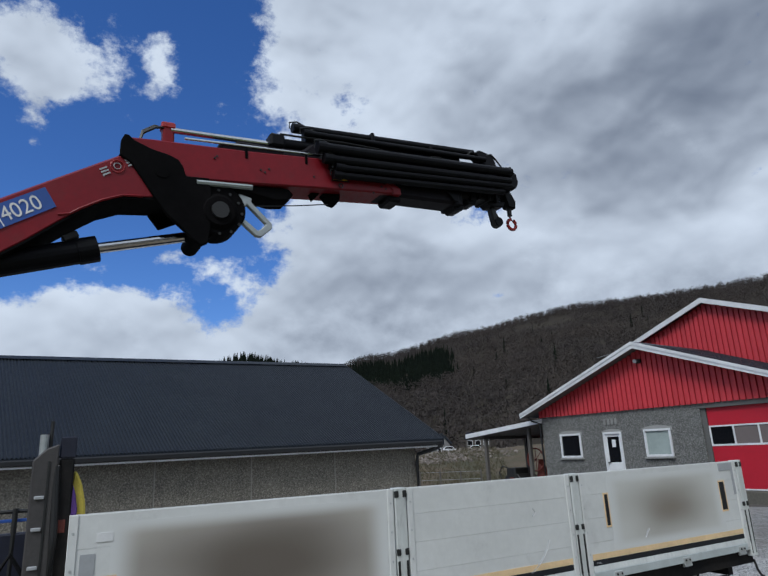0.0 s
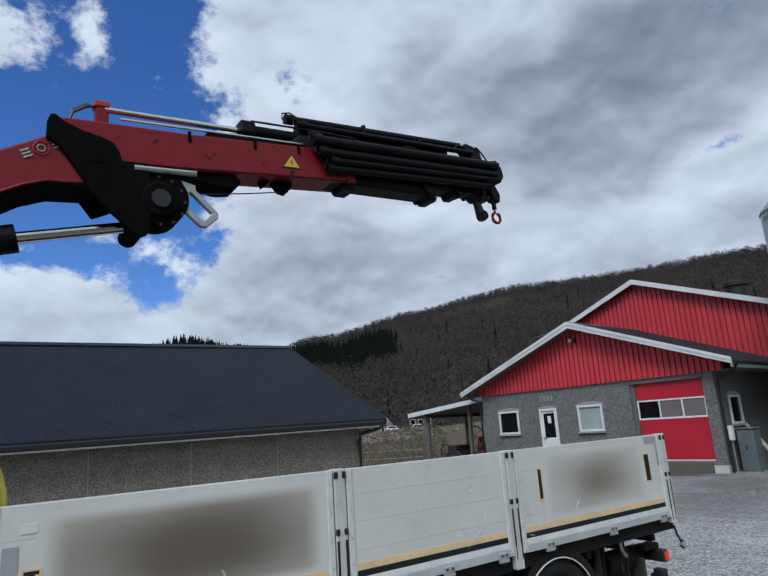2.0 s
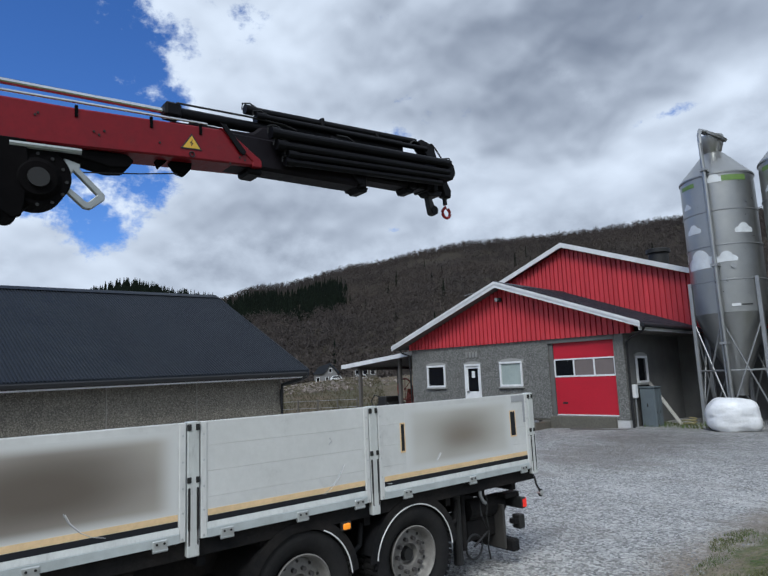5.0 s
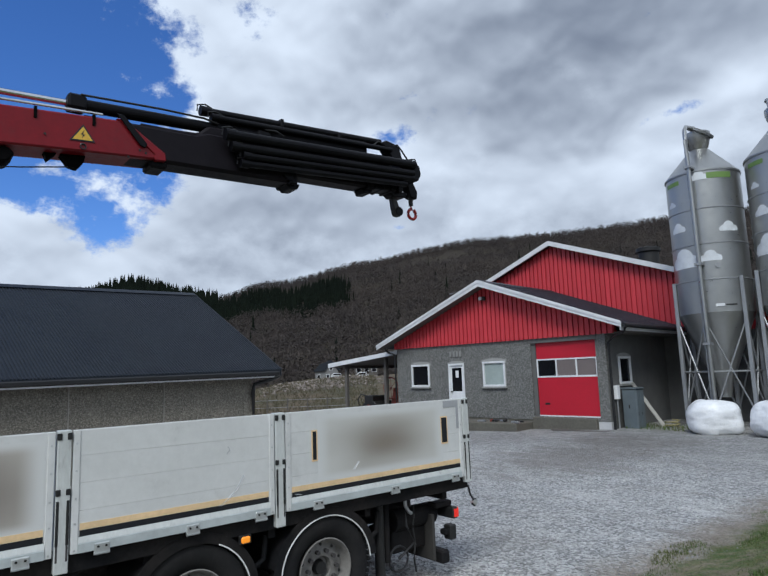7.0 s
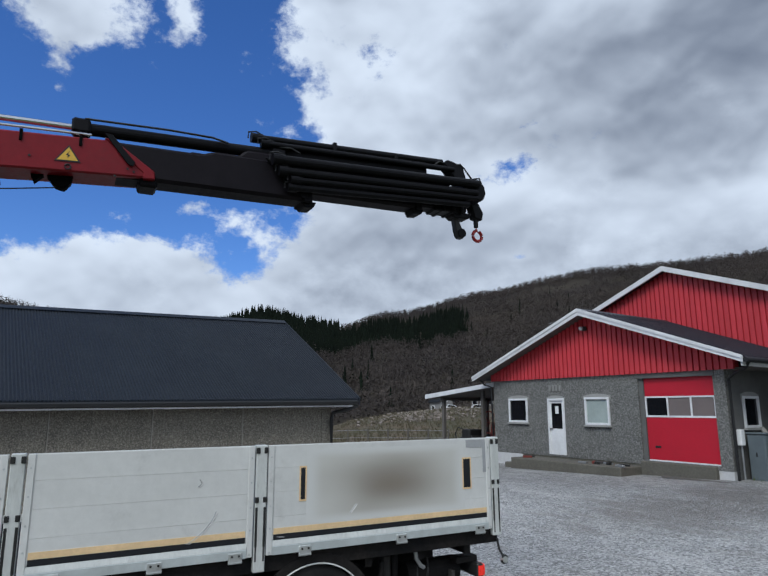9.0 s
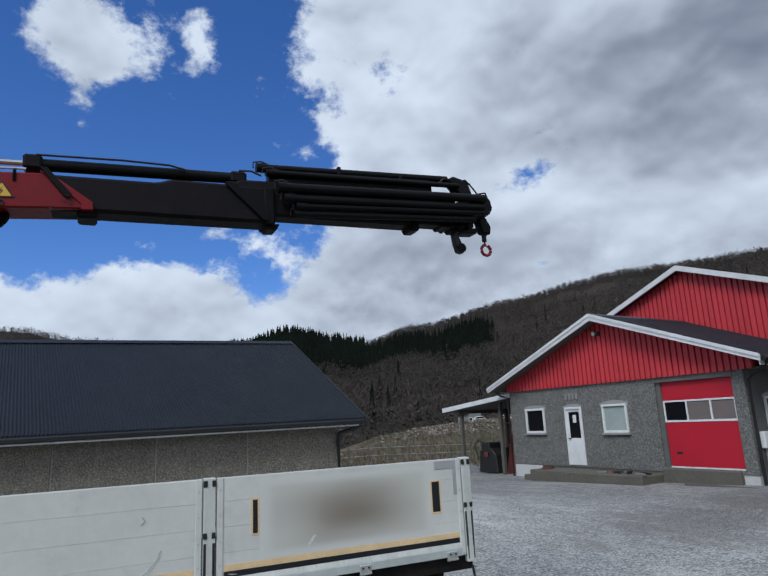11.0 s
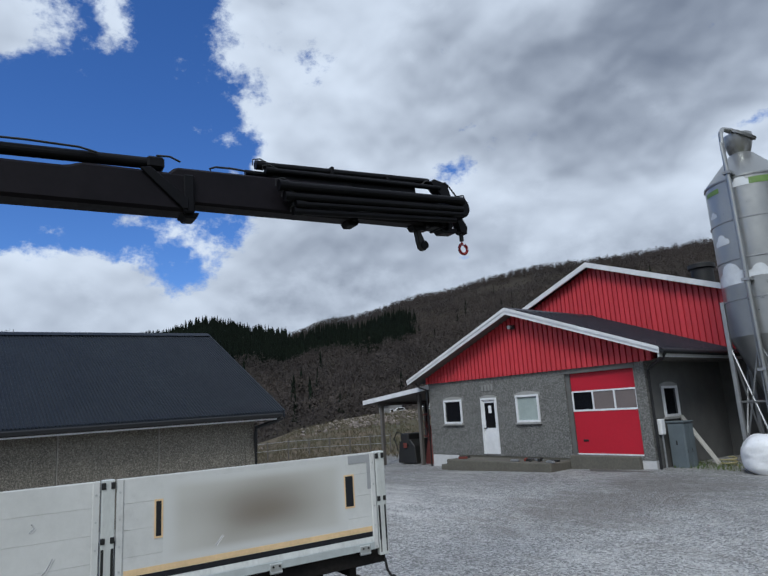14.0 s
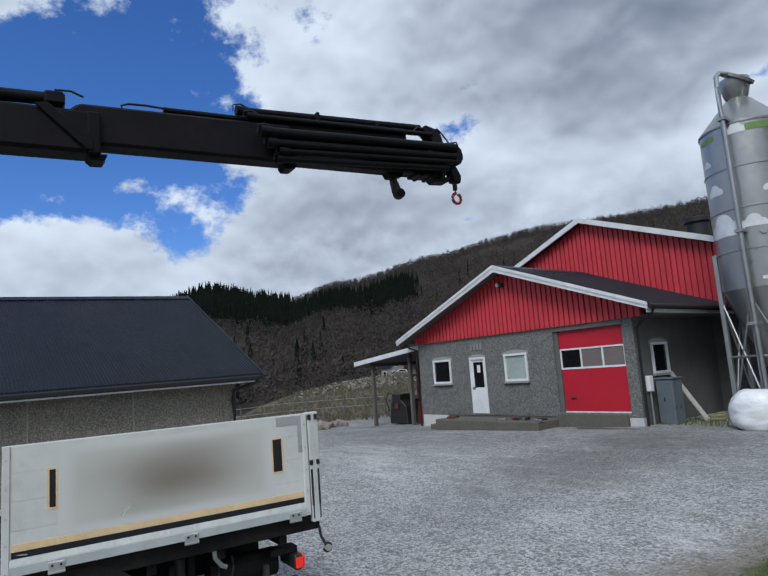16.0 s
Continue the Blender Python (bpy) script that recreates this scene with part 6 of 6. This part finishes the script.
def build_crane():
    crane = thing("loader_crane", "red and black hydraulic loader crane on the lorry", "crane")
    # pedestal and column, out on the chassis behind the cab
    part("pedestal", box(COLUMN.x - 0.45, COLUMN.x + 0.45, COLUMN.y - 0.4, COLUMN.y + 0.4, 0.30, 1.0, 0.05), "crane_black", crane)
    part("column", tube((COLUMN.x, COLUMN.y, 1.0), (COLUMN.x, COLUMN.y, 2.55), 0.24, 20), "crane_red", crane)
    # main boom; y runs from the column (negative) to the elbow at the origin
    E0 = boom_pose(BOOM[0])
    to_main = main_pose(BOOM[0]).inverted() @ E0
    bm = slab([(-4.60, -2.00), (-2.874, -0.969), (-2.57, -0.785), (-2.076, -0.49), (-1.93, -0.42), (-1.75, -0.45), (-1.62, -0.60), (-1.64, -0.80), (-1.867, -0.849), (-2.052, -0.864), (-2.228, -0.936), (-2.395, -1.05), (-2.491, -1.122), (-2.704, -1.295), (-2.849, -1.40), (-4.55, -2.44)], -0.19, 0.19, bevel=0.018)
    bmesh.ops.transform(bm, matrix=to_main, verts=bm.verts)
    main = part("main_boom", bm, "crane_red", crane, "red curved main boom")
    # near-black sheet along the boom's underside: its shade put into colour
    low = [(-1.68, -0.832), (-1.867, -0.849), (-2.052, -0.864), (-2.228, -0.936), (-2.395, -1.05), (-2.491, -1.122), (-2.704, -1.295), (-2.849, -1.40), (-4.55, -2.44)]
    belly = slab([(y, z + 0.012) for y, z in low] + [(y + 0.004, z - 0.008) for y, z in low[::-1]], -0.187, 0.187)
    bmesh.ops.transform(belly, matrix=to_main, verts=belly.verts)
    part("belly_plate", belly, "crane_matt", main, "black sheet painted as shade under the boom")
    part("weld_rim", bent([to_main @ Vector((0.19, y, z)) for y, z in ((-2.50, -1.06), (-2.42, -1.045), (-2.36, -1.0), (-2.2, -0.905), (-2.05, -0.845), (-1.9, -0.835))], 0.011, 6), "crane_red", main)
    q = lambda y, z, x=0.196: to_main @ Vector((x, y, z))
    bm = bmesh.new()
    bm.faces.new([bm.verts.new(q(*p)) for p in ((-2.593, -0.852), (-3.05, -1.123), (-3.02, -1.313), (-2.512, -1.001))])
    st = part("blue_sticker", bmesh_solid(bm, 0.003), "blue", main, "blue sticker with white figures")
    base = q(-2.835, -1.160, 0.202)
    right = (q(-2.536, -0.984, 0.202) - base).normalized()
    upv = (q(-2.593, -0.852, 0.202) - q(-2.512, -1.001, 0.202)).normalized()
    upv = (upv - right * upv.dot(right)).normalized()
    m4 = Matrix((right, upv, right.cross(upv))).transposed().to_4x4()
    text_mesh("4020", 0.165, "white", st, Matrix.Translation(base) @ m4 @ Matrix.Diagonal((0.86, 1, 1, 1)))
    part("sticker_line", box(-0.022, -0.014, -0.03, 0.125, 0, 0.002, m=Matrix.Translation(base) @ m4), "white", st)
    e1 = q(-2.195, -0.70, 0.196)      # maker's mark: plain bars and rings
    for x0 in (0.0, 0.215):
        for z in (0.0, 0.026, 0.052):
            part("maker_mark", box(x0, x0 + 0.062, z, z + 0.013, 0, 0.003, m=Matrix.Translation(e1) @ m4), "gutter", main)
    for rad, mt in ((0.052, "hook_red"), (0.026, "gutter")):
        ring = [Matrix.Translation(e1) @ m4 @ Vector((0.138 + rad * math.cos(radians(a)), 0.034 + rad * math.sin(radians(a)), 0.002)) for a in range(0, 361, 20)]
        part("maker_ring", bent(ring, 0.004, 5), mt, main)
    cyl = part("jib_cylinder", tube(q(-2.21, -1.25, 0.0), q(-4.0, -1.72, 0.0), 0.098, 20), "crane_black", main, "black hydraulic cylinder")
    part("piston_rod", tube(q(-1.40, -1.06, 0.0), q(-2.23, -1.25, 0.0), 0.044, 16), "chrome", cyl, "chrome piston rod")
    part("cylinder_head", tube(q(-2.21, -1.25, 0.0), q(-2.35, -1.287, 0.0), 0.106, 20), "crane_black", cyl)
    part("valve", box(-0.05, 0.05, -0.06, 0.06, 0, 0.06, 0.01, m=Matrix.Translation(q(-2.39, -1.20, 0.0))), "machine", cyl)
    # outer boom
    jib = part("outer_boom", slab([(-2.04, -0.44), (-2.03, -0.30), (-1.80, -0.285), (-1.0, -0.255), (0.25, -0.175), (0.59, -0.42), (0.61, -0.475), (-0.374, -0.535), (-0.952, -0.578), (-1.554, -0.612)], -0.16, 0.16, bevel=0.014), "crane_red", crane, "red outer boom box")
    plate = [(-2.079, -0.502), (-2.072, -0.368), (-2.045, -0.308), (-2.015, -0.307), (-1.969, -0.350), (-1.835, -0.406), (-1.698, -0.437), (-1.619, -0.469), (-1.579, -0.531), (-1.559, -0.612), (-1.36, -0.605), (-1.34, -0.80), (-1.362, -1.085), (-1.384, -1.20), (-1.445, -1.228), (-1.505, -1.185), (-1.595, -1.09), (-1.718, -0.975), (-1.80, -0.86), (-1.90, -0.70), (-1.99, -0.56)]
    part("fairing", slab([(-1.30, -0.60), (-0.60, -0.56), (-0.55, -0.61), (-0.60, -0.68), (-0.74, -0.70), (-0.92, -0.665)], -0.12, 0.12, bevel=0.012), "crane_matt", jib, "dark rope guide fairing")
    for y0 in (-1.01, -0.42, 0.02):      # small clips on the upper edge
        part("clip", box(0.150, 0.172, y0 - 0.012, y0 + 0.012, -0.335 + 0.06 * (y0 + 1), -0.235 + 0.06 * (y0 + 1), 0.003), "crane_matt", jib)
    for x in (-0.215, 0.165):
        part("side_plate", slab(plate if x > 0 else [p for p in plate if p[1] > -1.0], x, x + 0.05, bevel=0.008), "crane_matt", jib, "black elbow side plate")
    part("elbow_pin", tube((-0.218, -1.75, -0.60), (0.220, -1.75, -0.60), 0.06, 18), "crane_matt", jib)
    part("foot_pin", tube((-0.20, -1.45, -1.12), (0.20, -1.45, -1.12), 0.075, 18), "crane_matt", jib)
    lug = part("cylinder_lug", box(-0.05, 0.05, -1.72, -1.62, -0.29, -0.06, 0.015), "crane_red", jib)
    part("lug_cap", box(-0.06, 0.06, -1.73, -1.61, -0.10, -0.04, 0.012), "hook_red", lug)
    for k in range(3):
        part("hose", bent([(0.02 * k, -1.68, -0.09), (0.02 * k, -1.78, -0.07 - 0.02 * k), (0.02 * k, -1.88, -0.14 - 0.02 * k), (0.02 * k, -1.92, -0.30)], 0.011, 6), "hose", jib)
    part("collar", slab([(0.20, -0.165), (0.27, -0.165), (0.625, -0.415), (0.63, -0.487), (0.53, -0.492), (0.53, -0.44)], -0.172, 0.172, bevel=0.008), "crane_red", jib)
    part("collar_strap", slab([(0.20, -0.13), (0.26, -0.13), (0.46, -0.36), (0.44, -0.40), (0.40, -0.385)], 0.173, 0.188, bevel=0.004), "crane_black", jib)
    part("collar_shoe", box(-0.12, 0.12, 0.50, 0.66, -0.545, -0.47, 0.02), "crane_black", jib)
    part("pulley_lug", slab([(-0.22, -0.53), (-0.02, -0.51), (-0.03, -0.57), (-0.08, -0.635), (-0.15, -0.62)], -0.05, 0.05, bevel=0.008), "crane_matt", jib)
    part("small_lug", slab([(-0.34, -0.53), (-0.24, -0.525), (-0.31, -0.60)], -0.04, 0.04), "crane_matt", jib)
    tagged(part("boom_rivets", join_dots([(0.163, y, z) for y, z in ((-1.3, -0.38), (-1.28, -0.36), (-0.88, -0.43), (-0.8, -0.41), (-0.84, -0.45), (-0.35, -0.42), (0.40, -0.42), (0.45, -0.44), (0.3, -0.5))], 0.010), "machine", jib), kind="stuff")
    part("warning_sticker", slab([(-0.17, -0.435), (0.03, -0.425), (-0.065, -0.28)], 0.161, 0.166), "black_tape", jib)
    part("warning_face", slab([(-0.148, -0.423), (0.010, -0.415), (-0.065, -0.302)], 0.1655, 0.168), "yellow", jib, "yellow warning triangle")
    part("warning_bolt", slab([(-0.075, -0.405), (-0.05, -0.37), (-0.068, -0.37), (-0.055, -0.33), (-0.085, -0.375), (-0.068, -0.375)], 0.1675, 0.169), "black_tape", jib)
    part("ring_mark", bent(arc((0.166, -0.065, -0.475), 0.022, 0, 360, 14), 0.006, 5), "black_tape", jib)
    # winch
    winch = part("winch", tube((-0.10, -1.27, -0.87), (0.19, -1.27, -0.87), 0.225, 30), "crane_matt", jib, "black rope winch")
    part("winch_cap", tube((0.19, -1.28, -0.90), (0.225, -1.28, -0.90), 0.17, 24, 0.13), "crane_matt", winch)
    part("winch_hub", tube((0.22, -1.28, -0.90), (0.25, -1.28, -0.90), 0.075, 18), "machine", winch)
    tagged(part("winch_bolts", join_dots([(0.192, -1.28 + 0.2 * math.cos(k * math.tau / 12), -0.90 + 0.2 * math.sin(k * math.tau / 12)) for k in range(12)], 0.013), "machine", winch), kind="stuff")
    part("winch_box", box(-0.08, 0.16, -1.50, -1.30, -1.12, -0.72, 0.05), "crane_matt", winch)
    part("rail", bent([(0.20, -1.47, -0.655), (0.20, -0.98, -0.635)], 0.025, 8), "alu", winch, "grey rail above the winch")
    part("guard_handle", slab([(-1.10, -0.70), (-0.98, -0.73), (-0.985, -0.77), (-0.80, -0.955), (-0.80, -1.0), (-0.905, -1.09), (-0.955, -1.085), (-1.08, -0.97), (-1.06, -0.93), (-0.94, -1.03), (-0.92, -1.03), (-0.855, -0.965), (-1.03, -0.79), (-1.06, -0.86)], 0.13, 0.18, bevel=0.006), "alu", winch, "grey aluminium rope guard handle")
    part("rope", bent([(0.05, -1.0, -0.76), (0.04, -0.5, -0.69), (0.02, -0.15, -0.625)], 0.006, 5), "machine", winch)
    part("struts", bent([(0.1, -1.62, -0.80), (0.1, -1.5, -1.0), (0.1, -1.46, -1.1)], 0.03, 6), "crane_black", jib)
    # first stage with the long cylinder on its back; its origin is its outer end
    s1 = part("boom_stage", slab([(-2.1, -0.495), (0, -0.48), (0, -0.095), (-0.98, -0.105), (-1.10, -0.15), (-2.1, -0.17)], -0.135, 0.135, bevel=0.03), "crane_grey", crane, "dark grey telescopic boom stage")
    part("collar", box(-0.155, 0.155, -0.10, 0.0, -0.495, -0.11, 0.012), "crane_black", s1)
    part("collar_shoe", slab([(-0.11, -0.48), (0.06, -0.47), (0.03, -0.53), (-0.07, -0.535)], -0.10, 0.10, bevel=0.008), "crane_black", s1)
    part("collar_arm", slab([(-0.50, -0.10), (-0.40, -0.08), (-0.06, -0.36), (-0.06, -0.47), (-0.12, -0.46)], 0.14, 0.165, bevel=0.006), "crane_black", s1)
    part("barrel", tube((0.03, -2.10, -0.055), (0.03, -0.30, 0.005), 0.055, 16), "crane_black", s1)
    part("barrel_head", box(-0.05, 0.11, -2.20, -2.05, -0.12, 0.015, 0.02), "crane_black", s1)
    part("barrel_head", box(-0.04, 0.10, -0.42, -0.26, -0.06, 0.06, 0.02), "crane_black", s1)
    part("pipe", bent([(0.10, -2.1, 0.01), (0.10, -1.4, 0.04), (0.10, -1.0, 0.04), (0.10, -0.85, 0.01)], 0.010, 6), "hose", s1)
    part("hose", bent([(0.10, -0.34, 0.06), (0.12, -0.22, 0.06), (0.12, -0.12, 0.02)], 0.010, 6), "hose", s1)
    # its rod, fixed to the outer boom's lug
    part("piston_rod", tube((0.03, -1.65, -0.105), (0.03, 0.30, -0.045), 0.026, 14), "chrome", jib, "chrome piston rod")
    part("piston_rod", tube((0.12, -1.55, -0.215), (0.12, 0.10, -0.14), 0.012, 10), "chrome", jib)
    # second stage
    s2 = part("boom_stage", slab([(-2.9, -0.40), (0, -0.38), (0, 0.03), (-1.98, -0.03), (-2.08, -0.12), (-2.9, -0.17)], -0.115, 0.115, bevel=0.025), "crane_grey", crane, "dark grey telescopic boom stage")
    part("collar", box(-0.13, 0.13, -0.07, 0.01, -0.395, -0.11, 0.010), "crane_black", s2)
    part("collar_shoe", slab([(-0.11, -0.385), (0.05, -0.38), (0.02, -0.435), (-0.08, -0.44)], -0.09, 0.09, bevel=0.008), "crane_black", s2)
    part("barrel", tube((0.0, -1.25, 0.055), (0.0, -0.35, 0.075), 0.030, 14), "crane_black", s2)
    part("loop", bent([(0.0, -1.20, 0.070), (0.0, -1.40, 0.078), (0.0, -1.56, 0.070), (0.0, -1.62, 0.045), (0.0, -1.60, -0.03)], 0.011, 6), "hose", s2)
    # last stages with the cylinder pack and the head; the origin is the tip
    s3 = part("boom_stage", slab([(-3.6, -0.365), (-0.70, -0.345), (-0.70, -0.10), (-3.6, -0.13)], -0.095, 0.095, bevel=0.02), "crane_grey", crane, "dark grey telescopic boom stage")
    for y0, y1, z0, z1, r, x in ((-2.98, -0.72, 0.15, 0.26, 0.040, 0.02), (-2.9, -0.6, 0.075, 0.165, 0.030, 0.09), (-2.82, -0.36, -0.135, -0.03, 0.050, 0.235), (-2.76, -0.39, -0.245, -0.145, 0.042, 0.235), (-2.64, -0.39, -0.32, -0.21, 0.032, 0.235), (-2.66, -0.5, -0.395, -0.29, 0.034, 0.215), (-2.6, -0.30, -0.10, 0.0, 0.050, -0.235), (-2.5, -0.35, -0.22, -0.12, 0.040, -0.235)):
        c = part("barrel", tube((x, y0, z0), (x, y1, z1), r, 14), "crane_black", s3)
        part("barrel_head", tube((x, y0 - 0.02, z0), (x, y0 + 0.07, z0 + 0.002), r + 0.010, 14), "crane_black", c)
        part("hose", bent([(x, y0 + 0.12, z0 + r), (x + 0.01, y0 + 0.03, z0 + r + 0.03), (x + 0.01, y0 - 0.05, z0 + r + 0.01), (x, y0 - 0.05, z0 - 0.01)], 0.008, 6), "hose", c)
    part("pack_carrier", slab([(-2.88, -0.14), (-0.95, -0.10), (-0.95, 0.215), (-2.88, 0.13)], -0.06, 0.06, bevel=0.01), "crane_black", s3)
    part("pack_plate", slab([(-2.7, -0.33), (-0.75, -0.28), (-0.75, -0.05), (-2.7, -0.11)], 0.10, 0.225, bevel=0.01), "crane_black", s3)
    for y in (-2.1, -1.35):
        part("clip", box(-0.03, 0.07, y - 0.02, y + 0.02, 0.10, 0.245, 0.006), "crane_black", s3)
    part("end_sleeve", slab([(-0.90, -0.37), (-0.45, -0.35), (-0.42, -0.06), (-0.90, -0.10)], -0.105, 0.105, bevel=0.015), "crane_black", s3)
    for y in (-0.78, -0.64, -0.52):
        part("end_collar", box(-0.125, 0.125, y - 0.03, y + 0.02, -0.375, -0.05, 0.01), "crane_black", s3)
    part("end_shoe", slab([(-0.66, -0.36), (-0.36, -0.34), (-0.40, -0.41), (-0.60, -0.42)], -0.08, 0.08, bevel=0.01), "crane_black", s3)
    part("head_block", slab([(-0.54, -0.24), (-0.29, -0.22), (-0.23, -0.13), (-0.25, -0.02), (-0.34, 0.04), (-0.56, 0.02)], -0.22, 0.22, bevel=0.02), "crane_black", s3, "black boom head")
    part("head_bracket", slab([(-0.56, 0.04), (-0.40, 0.02), (-0.46, 0.24), (-0.66, 0.285), (-0.74, 0.24)], -0.05, 0.09, bevel=0.012), "crane_black", s3)
    part("hose", bent([(0.05, -0.85, 0.19), (0.06, -0.78, 0.25), (0.06, -0.70, 0.24), (0.06, -0.64, 0.19)], 0.010, 6), "hose", s3)
    part("hose", bent([(0.08, -0.58, 0.22), (0.09, -0.50, 0.25), (0.09, -0.44, 0.20), (0.10, -0.35, 0.08)], 0.010, 6), "hose", s3)
    part("hose", bent([(0.14, -0.62, -0.02), (0.16, -0.45, 0.04), (0.16, -0.28, 0.08), (0.15, -0.24, 0.0)], 0.010, 6), "hose", s3)
    part("head_arm", slab([(-0.36, -0.18), (-0.24, -0.18), (-0.17, -0.30), (-0.19, -0.40), (-0.30, -0.38)], -0.06, 0.06, bevel=0.012), "crane_black", s3)
    hk = part("hook_swivel", tube((0, -0.25, -0.48), (0, -0.25, -0.36), 0.028, 10), "machine", s3)
    part("hook", bent([(0, -0.25, -0.47), (0, -0.25, -0.51)] + arc((0, -0.24, -0.585), 0.064, 110, 420, 24), 0.019, 8), "hook_red", hk, "red lifting hook")
    part("latch", bent([(0, -0.25, -0.51), (0, -0.20, -0.56), (0, -0.18, -0.60)], 0.008, 6), "hook_red", hk)
    bl = part("rope_block", slab([(-0.06, -0.40), (0.0, -0.40), (0.05, -0.52), (0.09, -0.58), (0.06, -0.65), (0.0, -0.64), (-0.04, -0.56)], -0.04, 0.04, bevel=0.01), "machine", crane, "black hanging rope block")
    part("sheave", tube((-0.05, 0.04, -0.585), (0.05, 0.04, -0.585), 0.055, 16), "crane_black", bl)
    part("block_shoe", slab([(-0.14, -0.345), (0.10, -0.335), (0.06, -0.40), (-0.10, -0.41)], -0.07, 0.07, bevel=0.01), "crane_black", bl)
    return main, jib, s1, s2, s3, bl


def join_dots(points, r):
    bm = bmesh.new()
    for p in points:
        tube((p[0] - 0.002, p[1], p[2]), (p[0] + 0.006, p[1], p[2]), r, 8, bm=bm)
    return bm


CRANE_PARTS = build_crane()


def build_small_ground():
    rng = random.Random(12)
    v, f = [], []
    for _ in range(60000):
        x, y = rng.uniform(6.2, 8.3), rng.uniform(-14.8, -4.0)
        e = x - 0.10 * y + 1.3 * 0.5
        w = 0.5 * noise.noise(Vector((x * 0.9, y * 0.9, 1.7)))
        if e + w < 8.25 or (9.3 < e + w < 10.6 and rng.random() < 0.95):
            continue
        if noise.noise(Vector((x * 2.3, y * 2.3, 5))) < -0.02 and rng.random() < 0.85:
            continue
        z, a, h = ground_z(x, y), rng.uniform(0, 6.3), rng.uniform(0.015, 0.05)
        i = len(v)
        v.extend([(x - 0.006 * math.sin(a), y + 0.006 * math.cos(a), z - 0.01), (x + 0.006 * math.sin(a), y - 0.006 * math.cos(a), z - 0.01), (x + 0.5 * h * math.cos(a), y + 0.5 * h * math.sin(a), z + h)])
        f.append((i, i + 1, i + 2))
    for _ in range(700):      # weeds at the wall foot
        x, y = rng.uniform(0.2, 2.6), rng.uniform(0.35, 2.3)
        z, a, h = ground_z(x, y), rng.uniform(0, 6.3), rng.uniform(0.04, 0.15)
        i = len(v)
        v.extend([(x - 0.012 * math.sin(a), y + 0.012 * math.cos(a), z - 0.01), (x + 0.012 * math.sin(a), y - 0.012 * math.cos(a), z - 0.01), (x + 0.5 * h * math.cos(a), y + 0.5 * h * math.sin(a), z + h)])
        f.append((i, i + 1, i + 2))
    mesh_from("grass", v, f, "grass", "short green spring grass on the bank", "grass")
    v, f = [], []
    for _ in range(14000):
        x = rng.uniform(-4, 8.0)
        y = rng.uniform(-16, -3.5)
        if x - 0.10 * y > 8.3:
            continue
        z, r = ground_z(x, y), rng.uniform(0.008, 0.024)
        i, a = len(v), rng.uniform(0, 6.3)
        for k in range(4):
            t = a + k * 1.57
            v.append((x + r * math.cos(t) * rng.uniform(0.7, 1.2), y + r * math.sin(t) * rng.uniform(0.7, 1.2), z - 0.003))
        v.append((x, y, z + r * 0.8))
        f.extend([(i + k, i + (k + 1) % 4, i + 4) for k in range(4)])
    mesh_from("gravel", v, f, "stone", "loose grey gravel stones on the yard", "gravel")


build_small_ground()


def motions():
    main, jib, s1, s2, s3, block = CRANE_PARTS
    walk(main, [(r[0], main_pose(r)) for r in BOOM])
    walk(jib, [(r[0], boom_pose(r)) for r in BOOM])
    walk(s1, [(r[0], boom_pose(r) @ Matrix.Translation((0, along(STAGE1, r[0]), 0))) for r in BOOM])
    walk(s2, [(r[0], boom_pose(r) @ Matrix.Translation((0, along(STAGE2, r[0]), 0))) for r in BOOM])
    walk(block, [(r[0], boom_pose(r) @ Matrix.Translation((0, r[6] + along(BLOCK, r[0]), 0))) for r in BOOM])
    walk(s3, [(r[0], boom_pose(r) @ Matrix.Translation((0, r[6], 0))) for r in BOOM])


motions()
